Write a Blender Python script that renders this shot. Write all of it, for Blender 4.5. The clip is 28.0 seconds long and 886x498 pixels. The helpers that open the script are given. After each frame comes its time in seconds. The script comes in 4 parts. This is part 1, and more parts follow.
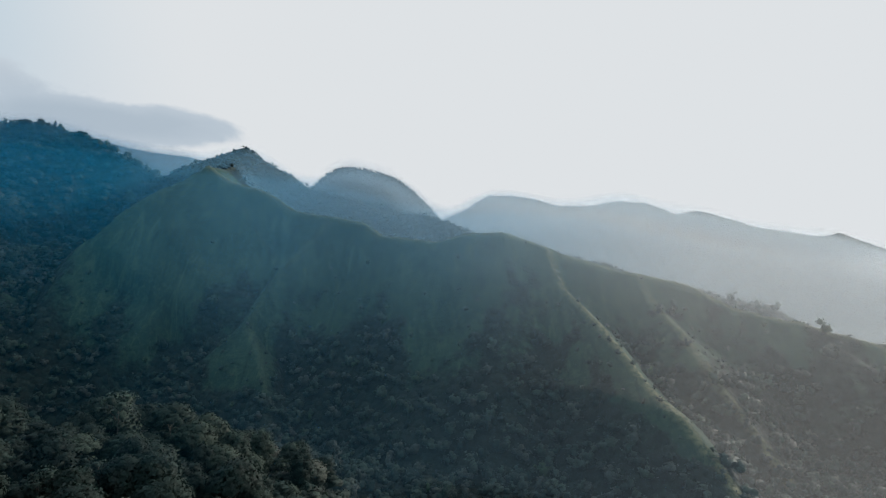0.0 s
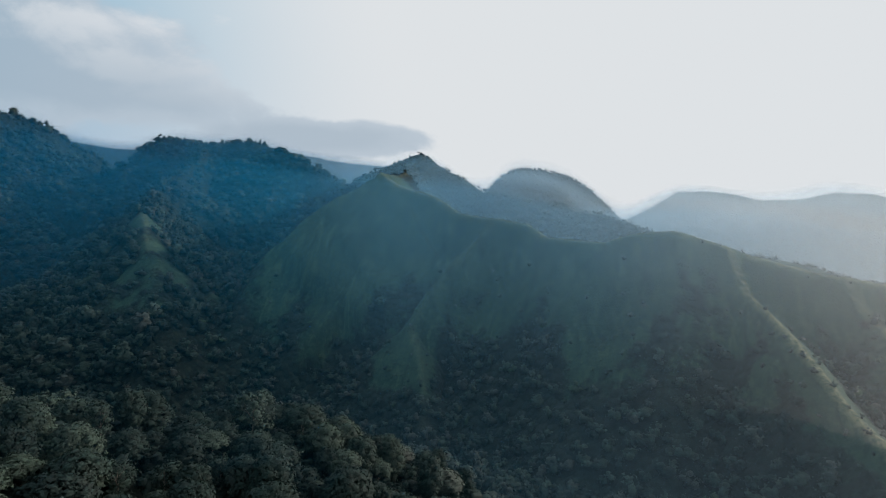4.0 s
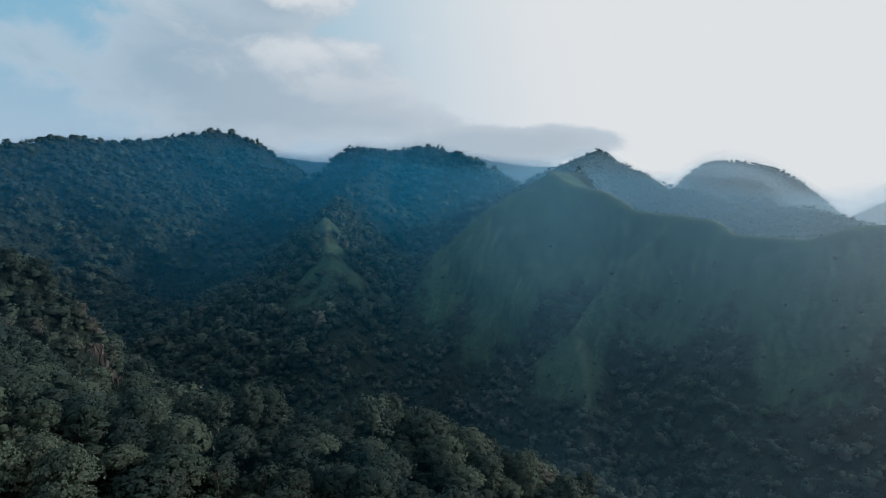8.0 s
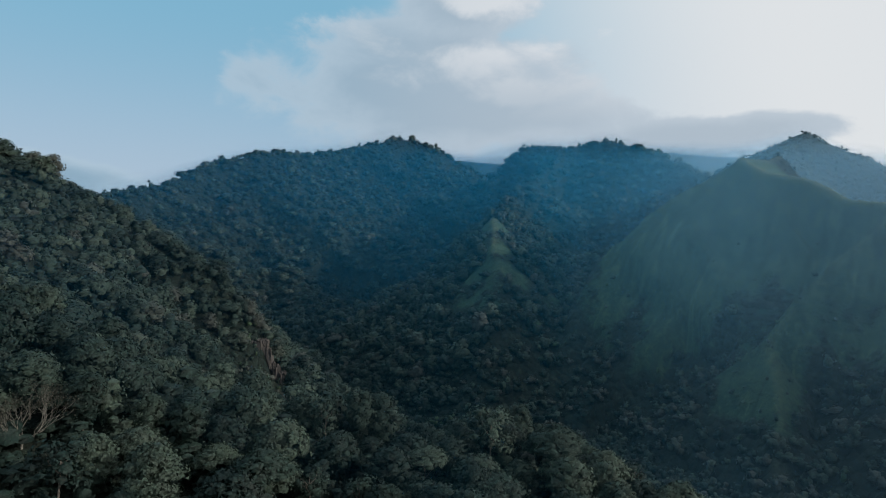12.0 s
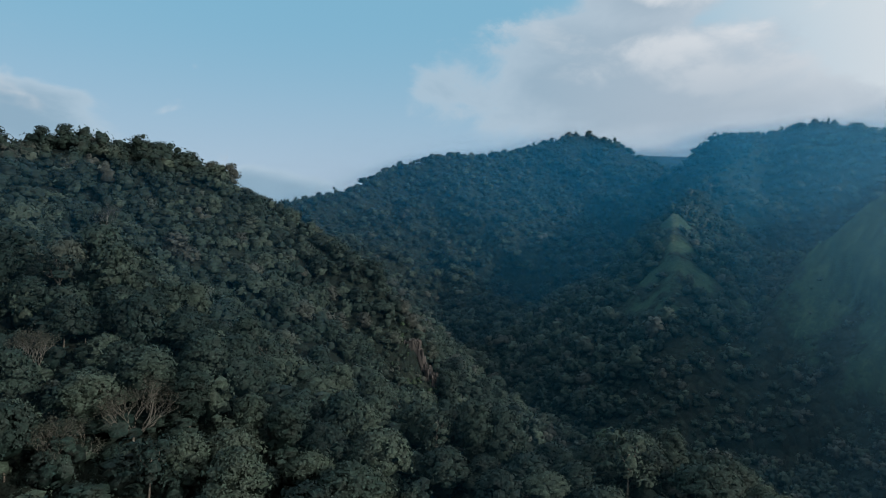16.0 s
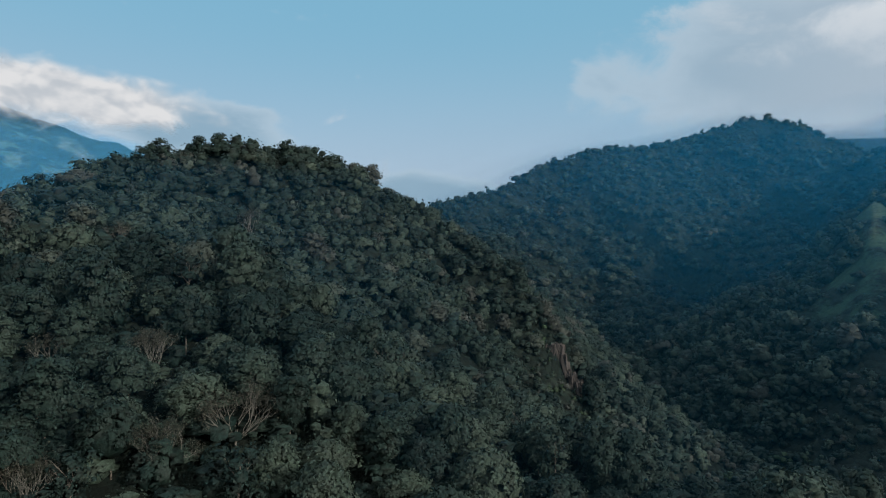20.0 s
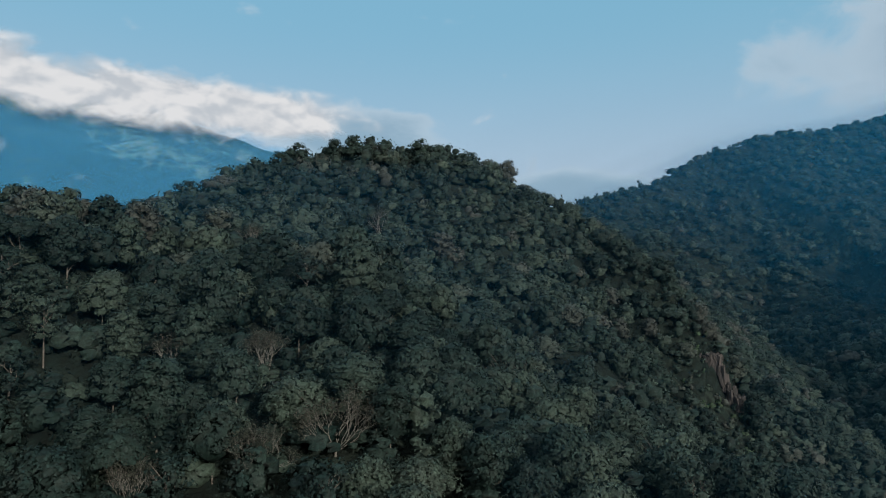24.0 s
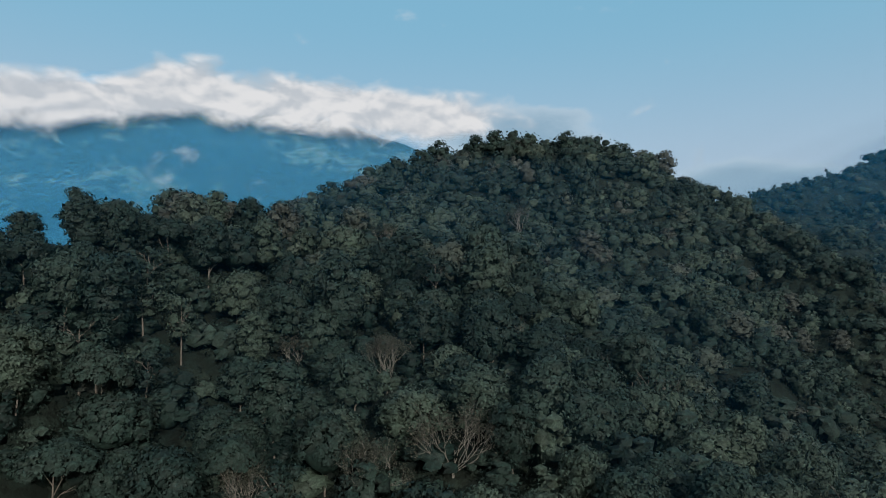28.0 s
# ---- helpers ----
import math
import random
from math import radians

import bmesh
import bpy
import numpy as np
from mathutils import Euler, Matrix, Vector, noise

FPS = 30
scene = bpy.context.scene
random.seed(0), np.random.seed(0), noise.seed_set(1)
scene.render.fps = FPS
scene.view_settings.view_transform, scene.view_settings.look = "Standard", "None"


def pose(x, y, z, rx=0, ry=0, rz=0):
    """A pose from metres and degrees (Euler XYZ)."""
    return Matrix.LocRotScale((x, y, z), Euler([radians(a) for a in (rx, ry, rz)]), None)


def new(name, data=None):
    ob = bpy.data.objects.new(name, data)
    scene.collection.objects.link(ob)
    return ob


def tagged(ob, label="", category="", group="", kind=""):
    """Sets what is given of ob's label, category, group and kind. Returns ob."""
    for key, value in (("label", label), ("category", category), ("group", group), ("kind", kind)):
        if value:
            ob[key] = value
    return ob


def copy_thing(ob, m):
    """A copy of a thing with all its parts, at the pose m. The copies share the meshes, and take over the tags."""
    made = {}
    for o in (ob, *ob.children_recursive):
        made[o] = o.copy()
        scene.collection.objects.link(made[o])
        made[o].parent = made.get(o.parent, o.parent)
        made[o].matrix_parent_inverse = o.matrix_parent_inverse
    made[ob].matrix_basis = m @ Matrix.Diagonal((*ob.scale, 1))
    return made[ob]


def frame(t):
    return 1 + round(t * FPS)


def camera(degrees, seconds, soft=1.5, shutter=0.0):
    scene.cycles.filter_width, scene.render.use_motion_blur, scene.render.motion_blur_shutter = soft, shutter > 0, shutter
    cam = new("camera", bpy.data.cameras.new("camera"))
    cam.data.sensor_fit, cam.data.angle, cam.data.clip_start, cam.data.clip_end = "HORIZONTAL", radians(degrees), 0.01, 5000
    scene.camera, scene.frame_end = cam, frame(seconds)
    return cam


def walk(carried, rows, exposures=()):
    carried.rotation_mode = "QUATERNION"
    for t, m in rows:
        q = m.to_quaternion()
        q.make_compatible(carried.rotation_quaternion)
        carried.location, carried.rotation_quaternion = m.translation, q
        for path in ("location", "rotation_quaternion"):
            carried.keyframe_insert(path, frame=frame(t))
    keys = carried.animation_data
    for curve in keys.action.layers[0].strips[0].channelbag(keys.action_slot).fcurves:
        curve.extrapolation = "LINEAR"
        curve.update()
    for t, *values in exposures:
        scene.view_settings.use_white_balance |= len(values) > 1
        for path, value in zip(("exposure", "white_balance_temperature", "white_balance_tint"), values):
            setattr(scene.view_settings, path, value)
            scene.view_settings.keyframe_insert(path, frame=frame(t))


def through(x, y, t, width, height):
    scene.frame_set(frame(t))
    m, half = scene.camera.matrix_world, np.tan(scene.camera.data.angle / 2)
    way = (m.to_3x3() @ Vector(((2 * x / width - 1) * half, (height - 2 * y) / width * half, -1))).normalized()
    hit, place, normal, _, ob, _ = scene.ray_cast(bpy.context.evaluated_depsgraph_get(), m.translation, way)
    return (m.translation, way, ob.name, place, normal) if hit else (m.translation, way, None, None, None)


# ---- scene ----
# ---- camera: a drone that arcs slowly forward while it turns to its left ----
cam = camera(70.0, 28.0, soft=1.0)
ROWS = [
    (0.0, -0.00, 0.00, 150.01, -0.00, 1.24, -0.13),
    (1.0, 5.13, 3.60, 150.46, 4.19, 1.25, -0.04),
    (2.0, 9.98, 7.58, 150.80, 8.39, 1.26, 0.03),
    (3.0, 14.25, 12.34, 150.87, 12.62, 1.30, 0.07),
    (4.0, 17.67, 18.23, 150.58, 16.88, 1.38, 0.07),
    (5.0, 20.23, 25.19, 149.96, 21.16, 1.49, 0.04),
    (6.0, 22.18, 32.68, 149.20, 25.44, 1.61, -0.02),
    (7.0, 23.77, 40.17, 148.51, 29.69, 1.71, -0.06),
    (8.0, 25.20, 47.24, 148.05, 33.88, 1.78, -0.08),
    (9.0, 26.40, 54.01, 147.77, 38.06, 1.83, -0.07),
    (10.0, 27.24, 60.74, 147.60, 42.24, 1.85, -0.07),
    (11.0, 27.58, 67.67, 147.44, 46.47, 1.87, -0.07),
    (12.0, 27.34, 74.76, 147.24, 50.75, 1.90, -0.09),
    (13.0, 26.46, 81.75, 147.02, 55.02, 1.93, -0.11),
    (14.0, 24.90, 88.34, 146.77, 59.25, 1.96, -0.12),
    (15.0, 22.66, 94.28, 146.51, 63.39, 1.99, -0.10),
    (16.0, 19.88, 99.56, 146.27, 67.41, 2.02, -0.07),
    (17.0, 16.76, 104.24, 146.10, 71.28, 2.04, -0.03),
    (18.0, 13.48, 108.35, 146.05, 74.98, 2.03, 0.01),
    (19.0, 10.14, 111.96, 146.11, 78.52, 2.01, 0.04),
    (20.0, 6.76, 115.16, 146.23, 81.96, 1.98, 0.06),
    (21.0, 3.34, 118.03, 146.36, 85.37, 1.96, 0.09),
    (22.0, -0.12, 120.64, 146.44, 88.79, 1.96, 0.10),
    (23.0, -3.60, 122.93, 146.52, 92.24, 1.96, 0.11),
    (24.0, -7.13, 124.80, 146.62, 95.71, 1.96, 0.09),
    (25.0, -10.69, 126.18, 146.80, 99.21, 1.94, 0.03),
    (26.0, -14.30, 127.11, 147.05, 102.72, 1.89, -0.05),
    (27.0, -17.92, 127.72, 147.36, 106.25, 1.83, -0.16),
    (28.0, -21.56, 128.18, 147.69, 109.78, 1.75, -0.28),
]
walk(cam, [(t, pose(x, y, z, 90 + pitch, roll, yaw)) for t, x, y, z, yaw, pitch, roll in ROWS],
     exposures=[(0.0, 0.0), (28.0, 0.0)])

# ---- light: a low hazy sun beyond the valley, and a pale sky ----
SUN_AZ, SUN_EL = 52.0, 20.0          # degrees clockwise from +y, and above the horizon
sun_dir = Vector((math.sin(radians(SUN_AZ)) * math.cos(radians(SUN_EL)),
                  math.cos(radians(SUN_AZ)) * math.cos(radians(SUN_EL)), math.sin(radians(SUN_EL))))
sun_data = bpy.data.lights.new("sun", "SUN")
sun_data.energy, sun_data.angle, sun_data.color = 2.6, radians(3.0), (1.0, 0.93, 0.84)
sun = new("sun", sun_data)
sun.matrix_world = Matrix.Translation((0, 0, 900)) @ sun_dir.to_track_quat("Z", "Y").to_matrix().to_4x4()


class Nodes:
    """Short hand for building node trees."""

    def __init__(self, tree):
        self.tree = tree
        tree.nodes.clear()

    def add(self, kind, *links, **values):
        n = self.tree.nodes.new(kind)
        for key, value in values.items():
            setattr(n, key, value)
        for socket, source in links:
            if hasattr(source, "is_output"):
                self.tree.links.new(source, n.inputs[socket])
            else:
                n.inputs[socket].default_value = source
        return n

    def math(self, op, a, b=0.0, clamp=False):
        return self.add("ShaderNodeMath", (0, a), (1, b), operation=op, use_clamp=clamp).outputs[0]

    def mix(self, factor, a, b, blend="MIX"):
        n = self.add("ShaderNodeMix", (0, factor), (6, a), (7, b), data_type="RGBA", blend_type=blend)
        return n.outputs[2]

    def ramp(self, x, low, high):
        return self.add("ShaderNodeMapRange", (0, x), (1, low), (2, high), interpolation_type="SMOOTHSTEP").outputs[0]

    def noise(self, vector, scale, detail=4.0, rough=0.55, distortion=0.0):
        return self.add("ShaderNodeTexNoise", ("Vector", vector), ("Scale", scale), ("Detail", detail),
                        ("Roughness", rough), ("Distortion", distortion)).outputs[0]


def build_world():
    world = bpy.data.worlds.new("sky")
    scene.world = world
    world.use_nodes = True
    n = Nodes(world.node_tree)
    sky = n.add("ShaderNodeTexSky", sky_type="NISHITA", sun_disc=False, sun_elevation=radians(SUN_EL),
                sun_rotation=radians(SUN_AZ), air_density=1.0, dust_density=2.0, ozone_density=1.5)
    way = n.add("ShaderNodeTexCoord").outputs["Generated"]
    xyz = n.add("ShaderNodeSeparateXYZ", (0, way))
    el = xyz.outputs[2]
    az = n.math("MULTIPLY", n.math("ARCTAN2", n.math("MULTIPLY", xyz.outputs[0], -1.0), xyz.outputs[1]), 57.2958)   # degrees to the left of +y
    # clear air: pale and faintly lilac at the horizon, blue above
    clear = n.mix(n.ramp(el, 0.06, 0.40), (0.44, 0.55, 0.68, 1), (0.22, 0.48, 0.66, 1))
    clear = n.mix(0.12, clear, n.add("ShaderNodeMix", (0, 1.0), (6, sky.outputs[0]), (7, (0.1, 0.1, 0.1, 1)),
                                     data_type="RGBA", blend_type="MULTIPLY").outputs[2])
    # the wide glare of the hazy sun
    dot = n.add("ShaderNodeVectorMath", (0, way), (1, tuple(sun_dir)), operation="DOT_PRODUCT").outputs[1]
    glare = n.ramp(dot, -0.22, 0.38)

    # billows at three scales; the same a little nearer to the sun gives their lit edges
    def billow(shift):
        p = n.add("ShaderNodeMapping", (0, way), ("Location", shift), ("Scale", (1.0, 1.0, 1.7))).outputs[0]
        return n.math("ADD", n.math("MULTIPLY", n.noise(p, 2.8, 3.0, 0.5, 0.5), 0.54), n.math("MULTIPLY", n.noise(p, 8.0, 8.0, 0.58, 0.3), 0.46))
    # where cloud gathers: turn, height, half width, half height
    def gathered(turn, up, lump):
        body = -1.0
        for a, e, wide, tall in ((53, 0.285, 15, 0.12), (49, 0.385, 8, 0.06), (46, 0.235, 17, 0.045), (30, 0.195, 10, 0.030),
                                 (104, 0.20, 9, 0.05), (83, 0.12, 7, 0.03), (45, 0.26, 10, 0.06)):
            u, v = n.math("DIVIDE", n.math("SUBTRACT", turn, a), wide), n.math("DIVIDE", n.math("SUBTRACT", up, e), tall)
            r = n.math("SUBTRACT", 1.0, n.math("SQRT", n.math("ADD", n.math("MULTIPLY", u, u), n.math("MULTIPLY", v, v))))
            body = n.add("ShaderNodeMath", (0, body), (1, r), (2, 0.25), operation="SMOOTH_MAX").outputs[0]
        return n.math("ADD", n.math("MULTIPLY", body, 0.85), n.math("MULTIPLY", n.math("SUBTRACT", lump, 0.5), 2.3))
    mass_of = gathered(az, el, billow((0, 0, 0)))
    lit = n.math("SUBTRACT", mass_of, gathered(n.math("SUBTRACT", az, 3.0), n.math("ADD", el, 0.03), billow((0.035, 0.012, 0.045))))
    cover = n.ramp(mass_of, -0.06, 0.18)
    thick = n.ramp(mass_of, 0.05, 0.60)
    side = n.ramp(az, 74.0, 44.0)
    cloud = n.mix(thick, (0.42, 0.55, 0.66, 1), (0.26, 0.40, 0.52, 1))
    cloud = n.mix(n.math("MULTIPLY", side, 0.55), cloud, (0.50, 0.54, 0.60, 1))
    cloud = n.mix(n.math("MULTIPLY", n.ramp(lit, 0.05, 0.48), n.math("MULTIPLY", n.math("ADD", 0.2, n.math("MULTIPLY", side, 0.6)), n.ramp(el, 0.20, 0.36))), cloud, (0.78, 0.79, 0.81, 1))
    colour = n.mix(glare, clear, (0.73, 0.76, 0.785, 1))
    cloud = n.mix(n.math("MULTIPLY", n.ramp(dot, 0.40, 0.92), 0.85), cloud, (0.73, 0.76, 0.785, 1))
    colour = n.mix(n.math("MULTIPLY", cover, 0.88), colour, cloud)
    back = n.add("ShaderNodeBackground", (0, colour), (1, 1.0))
    n.add("ShaderNodeOutputWorld", (0, back.outputs[0]))


build_world()

# ---- materials ----
def material(name):
    m = bpy.data.materials.new(name)
    m.use_nodes = True
    return m, Nodes(m.node_tree)


def finish(n, colour, rough, bump=None, strength=0.3, distance=0.3, through=0.0):
    """A rough surface; through: the share of light that passes a leaf."""
    links = [("Base Color", colour), ("Roughness", rough), ("Specular IOR Level", 0.25)]
    if bump is not None:
        links.append(("Normal", n.add("ShaderNodeBump", ("Strength", strength), ("Distance", distance), ("Height", bump)).outputs[0]))
    shader = n.add("ShaderNodeBsdfPrincipled", *links).outputs[0]
    if through:
        leaf = n.add("ShaderNodeBsdfTranslucent", (0, colour)).outputs[0]
        shader = n.add("ShaderNodeMixShader", (0, through), (1, shader), (2, leaf)).outputs[0]
    n.add("ShaderNodeOutputMaterial", (0, shader))


def foliage(name, dark, mid, light, dry, fresh, attribute=False):
    """Leaves: a tone for each tree, lighter and darker sprays in it, a dry spray here and there."""
    m, n = material(name)
    if attribute:
        tone = n.add("ShaderNodeAttribute", attribute_name="tone").outputs["Fac"]
    else:
        tone = n.math("MULTIPLY", n.add("ShaderNodeObjectInfo").outputs["Random"], 0.71)
    leaf = n.add("ShaderNodeNewGeometry").outputs["Random Per Island"]
    where = n.add("ShaderNodeTexCoord").outputs["Object"]
    c = n.mix(n.ramp(tone, 0.05, 0.40), dark, mid)
    c = n.mix(n.ramp(tone, 0.40, 0.64), c, light)
    c = n.mix(n.ramp(tone, 0.68, 0.80), c, dry)
    c = n.mix(n.ramp(tone, 0.955, 0.985), c, fresh)
    c = n.mix(n.math("MULTIPLY", n.ramp(n.noise(where, 0.30, 3.0), 0.45, 0.75), 0.35), c, dry)
    clump = n.ramp(n.noise(where, 0.55, 2.0, 0.5), 0.32, 0.68)
    grain = n.noise(where, 1.9, 4.0, 0.7)
    v = n.math("ADD", n.math("ADD", 0.58, n.math("MULTIPLY", leaf, 0.55)), n.math("MULTIPLY", clump, 0.30))
    v = n.math("MULTIPLY", v, n.math("ADD", 0.74, n.math("MULTIPLY", n.ramp(grain, 0.36, 0.66), 0.60)))
    c = n.mix(1.0, c, n.add("ShaderNodeCombineColor", (0, v), (1, v), (2, v)).outputs[0], "MULTIPLY")
    finish(n, c, 0.62, grain, 0.6, 0.5, 0.2)
    return m


def bark(name, a, b):
    m, n = material(name)
    where = n.add("ShaderNodeTexCoord").outputs["Object"]
    long = n.add("ShaderNodeMapping", (0, where), ("Scale", (3.0, 3.0, 0.5))).outputs[0]
    g = n.noise(long, 2.5, 6.0, 0.65)
    finish(n, n.mix(n.ramp(g, 0.35, 0.68), a, b), 0.85, g, 0.6, 0.05)
    return m


GREENS = ((0.011, 0.028, 0.024, 1), (0.023, 0.045, 0.036, 1), (0.056, 0.084, 0.062, 1), (0.068, 0.078, 0.066, 1), (0.048, 0.082, 0.042, 1))


def land():
    """Ground: grass on the open slopes, with lit and shaded flutes painted on it as streaks, shaded litter and scrub
    below the woods.
    """
    m, n = material("ground_cover")
    where = n.add("ShaderNodeTexCoord").outputs["Object"]
    grass = n.add("ShaderNodeAttribute", attribute_name="grass").outputs["Fac"]
    field = n.add("ShaderNodeAttribute", attribute_name="field").outputs["Fac"]
    tuft = n.noise(where, 0.35, 6.0, 0.7)
    patch = n.noise(where, 0.028, 5.0, 0.6, 0.6)
    fall = n.add("ShaderNodeMapping", (0, where), ("Scale", (0.10, 0.020, 0.020))).outputs[0]
    flute_shade = n.noise(fall, 1.0, 6.0, 0.65, 1.8)
    green = n.mix(n.ramp(patch, 0.38, 0.62), (0.016, 0.045, 0.031, 1), (0.028, 0.061, 0.039, 1))
    green = n.mix(n.ramp(tuft, 0.42, 0.72), green, (0.049, 0.082, 0.048, 1))
    # shaded and lit sides of the slope's flutes, painted as darker and lighter green
    green = n.mix(n.math("MULTIPLY", n.ramp(flute_shade, 0.50, 0.66), 0.7), green, (0.014, 0.034, 0.023, 1))
    green = n.mix(n.math("MULTIPLY", n.ramp(flute_shade, 0.45, 0.34), 0.65), green, (0.065, 0.098, 0.055, 1))
    # woods too far off to build tree by tree: crowns of many tones, standing close
    cell = n.add("ShaderNodeTexVoronoi", ("Vector", n.mix(0.06, where, n.add("ShaderNodeTexNoise", ("Vector", where), ("Scale", 0.3)).outputs[1], "ADD")), ("Scale", 0.17))
    hue = n.add("ShaderNodeSeparateColor", (0, cell.outputs["Color"])).outputs[0]
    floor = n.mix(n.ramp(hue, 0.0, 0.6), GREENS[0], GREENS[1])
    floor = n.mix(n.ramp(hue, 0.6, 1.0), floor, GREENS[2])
    # near-black mixed in: the shade between crowns is put into the floor's colour
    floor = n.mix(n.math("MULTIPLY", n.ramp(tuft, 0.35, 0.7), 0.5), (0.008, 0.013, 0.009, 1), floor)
    plot = n.ramp(n.math("ADD", field, n.math("MULTIPLY", n.math("SUBTRACT", n.noise(where, 0.016, 7.0, 0.65, 0.6), 0.5), 2.2)), 0.30, 0.70)
    floor = n.mix(plot, floor, n.mix(n.ramp(patch, 0.4, 0.6), (0.05, 0.10, 0.065, 1), (0.15, 0.165, 0.115, 1)))
    edge = n.ramp(n.math("ADD", grass, n.math("MULTIPLY", n.math("SUBTRACT", n.noise(where, 0.13, 6.0, 0.7), 0.5), 1.5)), 0.30, 0.75)
    trail_rim = n.add("ShaderNodeAttribute", attribute_name="trail_rim").outputs["Fac"]
    # pale crest strip: dry grass, and the sunlit rim put into the colour
    dry = n.math("MULTIPLY", trail_rim, n.ramp(tuft, 0.30, 0.60))
    relief = n.math("ADD", tuft, n.math("MULTIPLY", n.noise(where, 1.6, 5.0, 0.7), 0.4))
    dome = n.math("MULTIPLY", n.math("SUBTRACT", 1.0, edge), n.math("SUBTRACT", 1.0, cell.outputs["Distance"]))
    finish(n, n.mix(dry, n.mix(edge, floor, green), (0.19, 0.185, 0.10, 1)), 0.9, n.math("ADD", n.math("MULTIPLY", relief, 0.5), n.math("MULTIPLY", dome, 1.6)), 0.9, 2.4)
    return m


def rock():
    m, n = material("weathered_rock")
    where = n.add("ShaderNodeTexCoord").outputs["Object"]
    tall = n.add("ShaderNodeMapping", (0, where), ("Scale", (1.0, 1.0, 0.25))).outputs[0]
    g = n.noise(tall, 0.7, 7.0, 0.65, 0.5)
    c = n.mix(n.ramp(g, 0.35, 0.65), (0.040, 0.038, 0.036, 1), (0.115, 0.100, 0.090, 1))
    c = n.mix(n.math("MULTIPLY", n.ramp(n.noise(where, 0.4, 4.0), 0.5, 0.7), 0.7), c, (0.05, 0.07, 0.03, 1))
    finish(n, c, 0.9, g, 0.9, 0.6)
    return m


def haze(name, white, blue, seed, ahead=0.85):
    """A film that stands in for lit haze: mostly clear, the rest passes on the sun and sky that reach it, mainly
    forwards.
    """
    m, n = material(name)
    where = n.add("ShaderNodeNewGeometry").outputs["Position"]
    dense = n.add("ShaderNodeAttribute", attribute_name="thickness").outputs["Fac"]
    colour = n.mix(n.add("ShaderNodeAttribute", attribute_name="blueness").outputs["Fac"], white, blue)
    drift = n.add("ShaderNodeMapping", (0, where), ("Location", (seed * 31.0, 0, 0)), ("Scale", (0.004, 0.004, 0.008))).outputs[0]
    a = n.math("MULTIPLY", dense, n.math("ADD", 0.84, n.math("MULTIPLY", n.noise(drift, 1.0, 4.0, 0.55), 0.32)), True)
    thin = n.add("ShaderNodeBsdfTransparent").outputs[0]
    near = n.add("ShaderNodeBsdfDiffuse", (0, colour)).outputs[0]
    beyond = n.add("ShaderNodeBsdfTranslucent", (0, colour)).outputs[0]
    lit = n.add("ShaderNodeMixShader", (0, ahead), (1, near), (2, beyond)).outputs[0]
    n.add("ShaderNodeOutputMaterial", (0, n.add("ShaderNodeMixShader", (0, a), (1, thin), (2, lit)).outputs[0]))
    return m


LEAF_NEAR = foliage("broad_leaves", *GREENS)
LEAF_MASS = foliage("canopy_leaves", *GREENS, True)
LEAF_DRY = foliage("dry_leaves", (0.042, 0.049, 0.036, 1), (0.052, 0.057, 0.042, 1), (0.064, 0.066, 0.050, 1), (0.070, 0.066, 0.050, 1), (0.08, 0.072, 0.052, 1))
BARK = bark("grey_bark", (0.10, 0.085, 0.07, 1), (0.22, 0.20, 0.17, 1))
PALE_BARK = bark("pale_bark", (0.12, 0.115, 0.10, 1), (0.26, 0.25, 0.215, 1))
LAND = land()
ROCK = rock()

# ---- the lie of the land ----
def crest(points, east, west, sharp=6.0, tail=1.0):
    """A crest line: corners (x, y, z), the fall per metre to its two sides (east: to the right when going along it), its roundness."""
    return np.array(points, float), east, west, sharp, tail


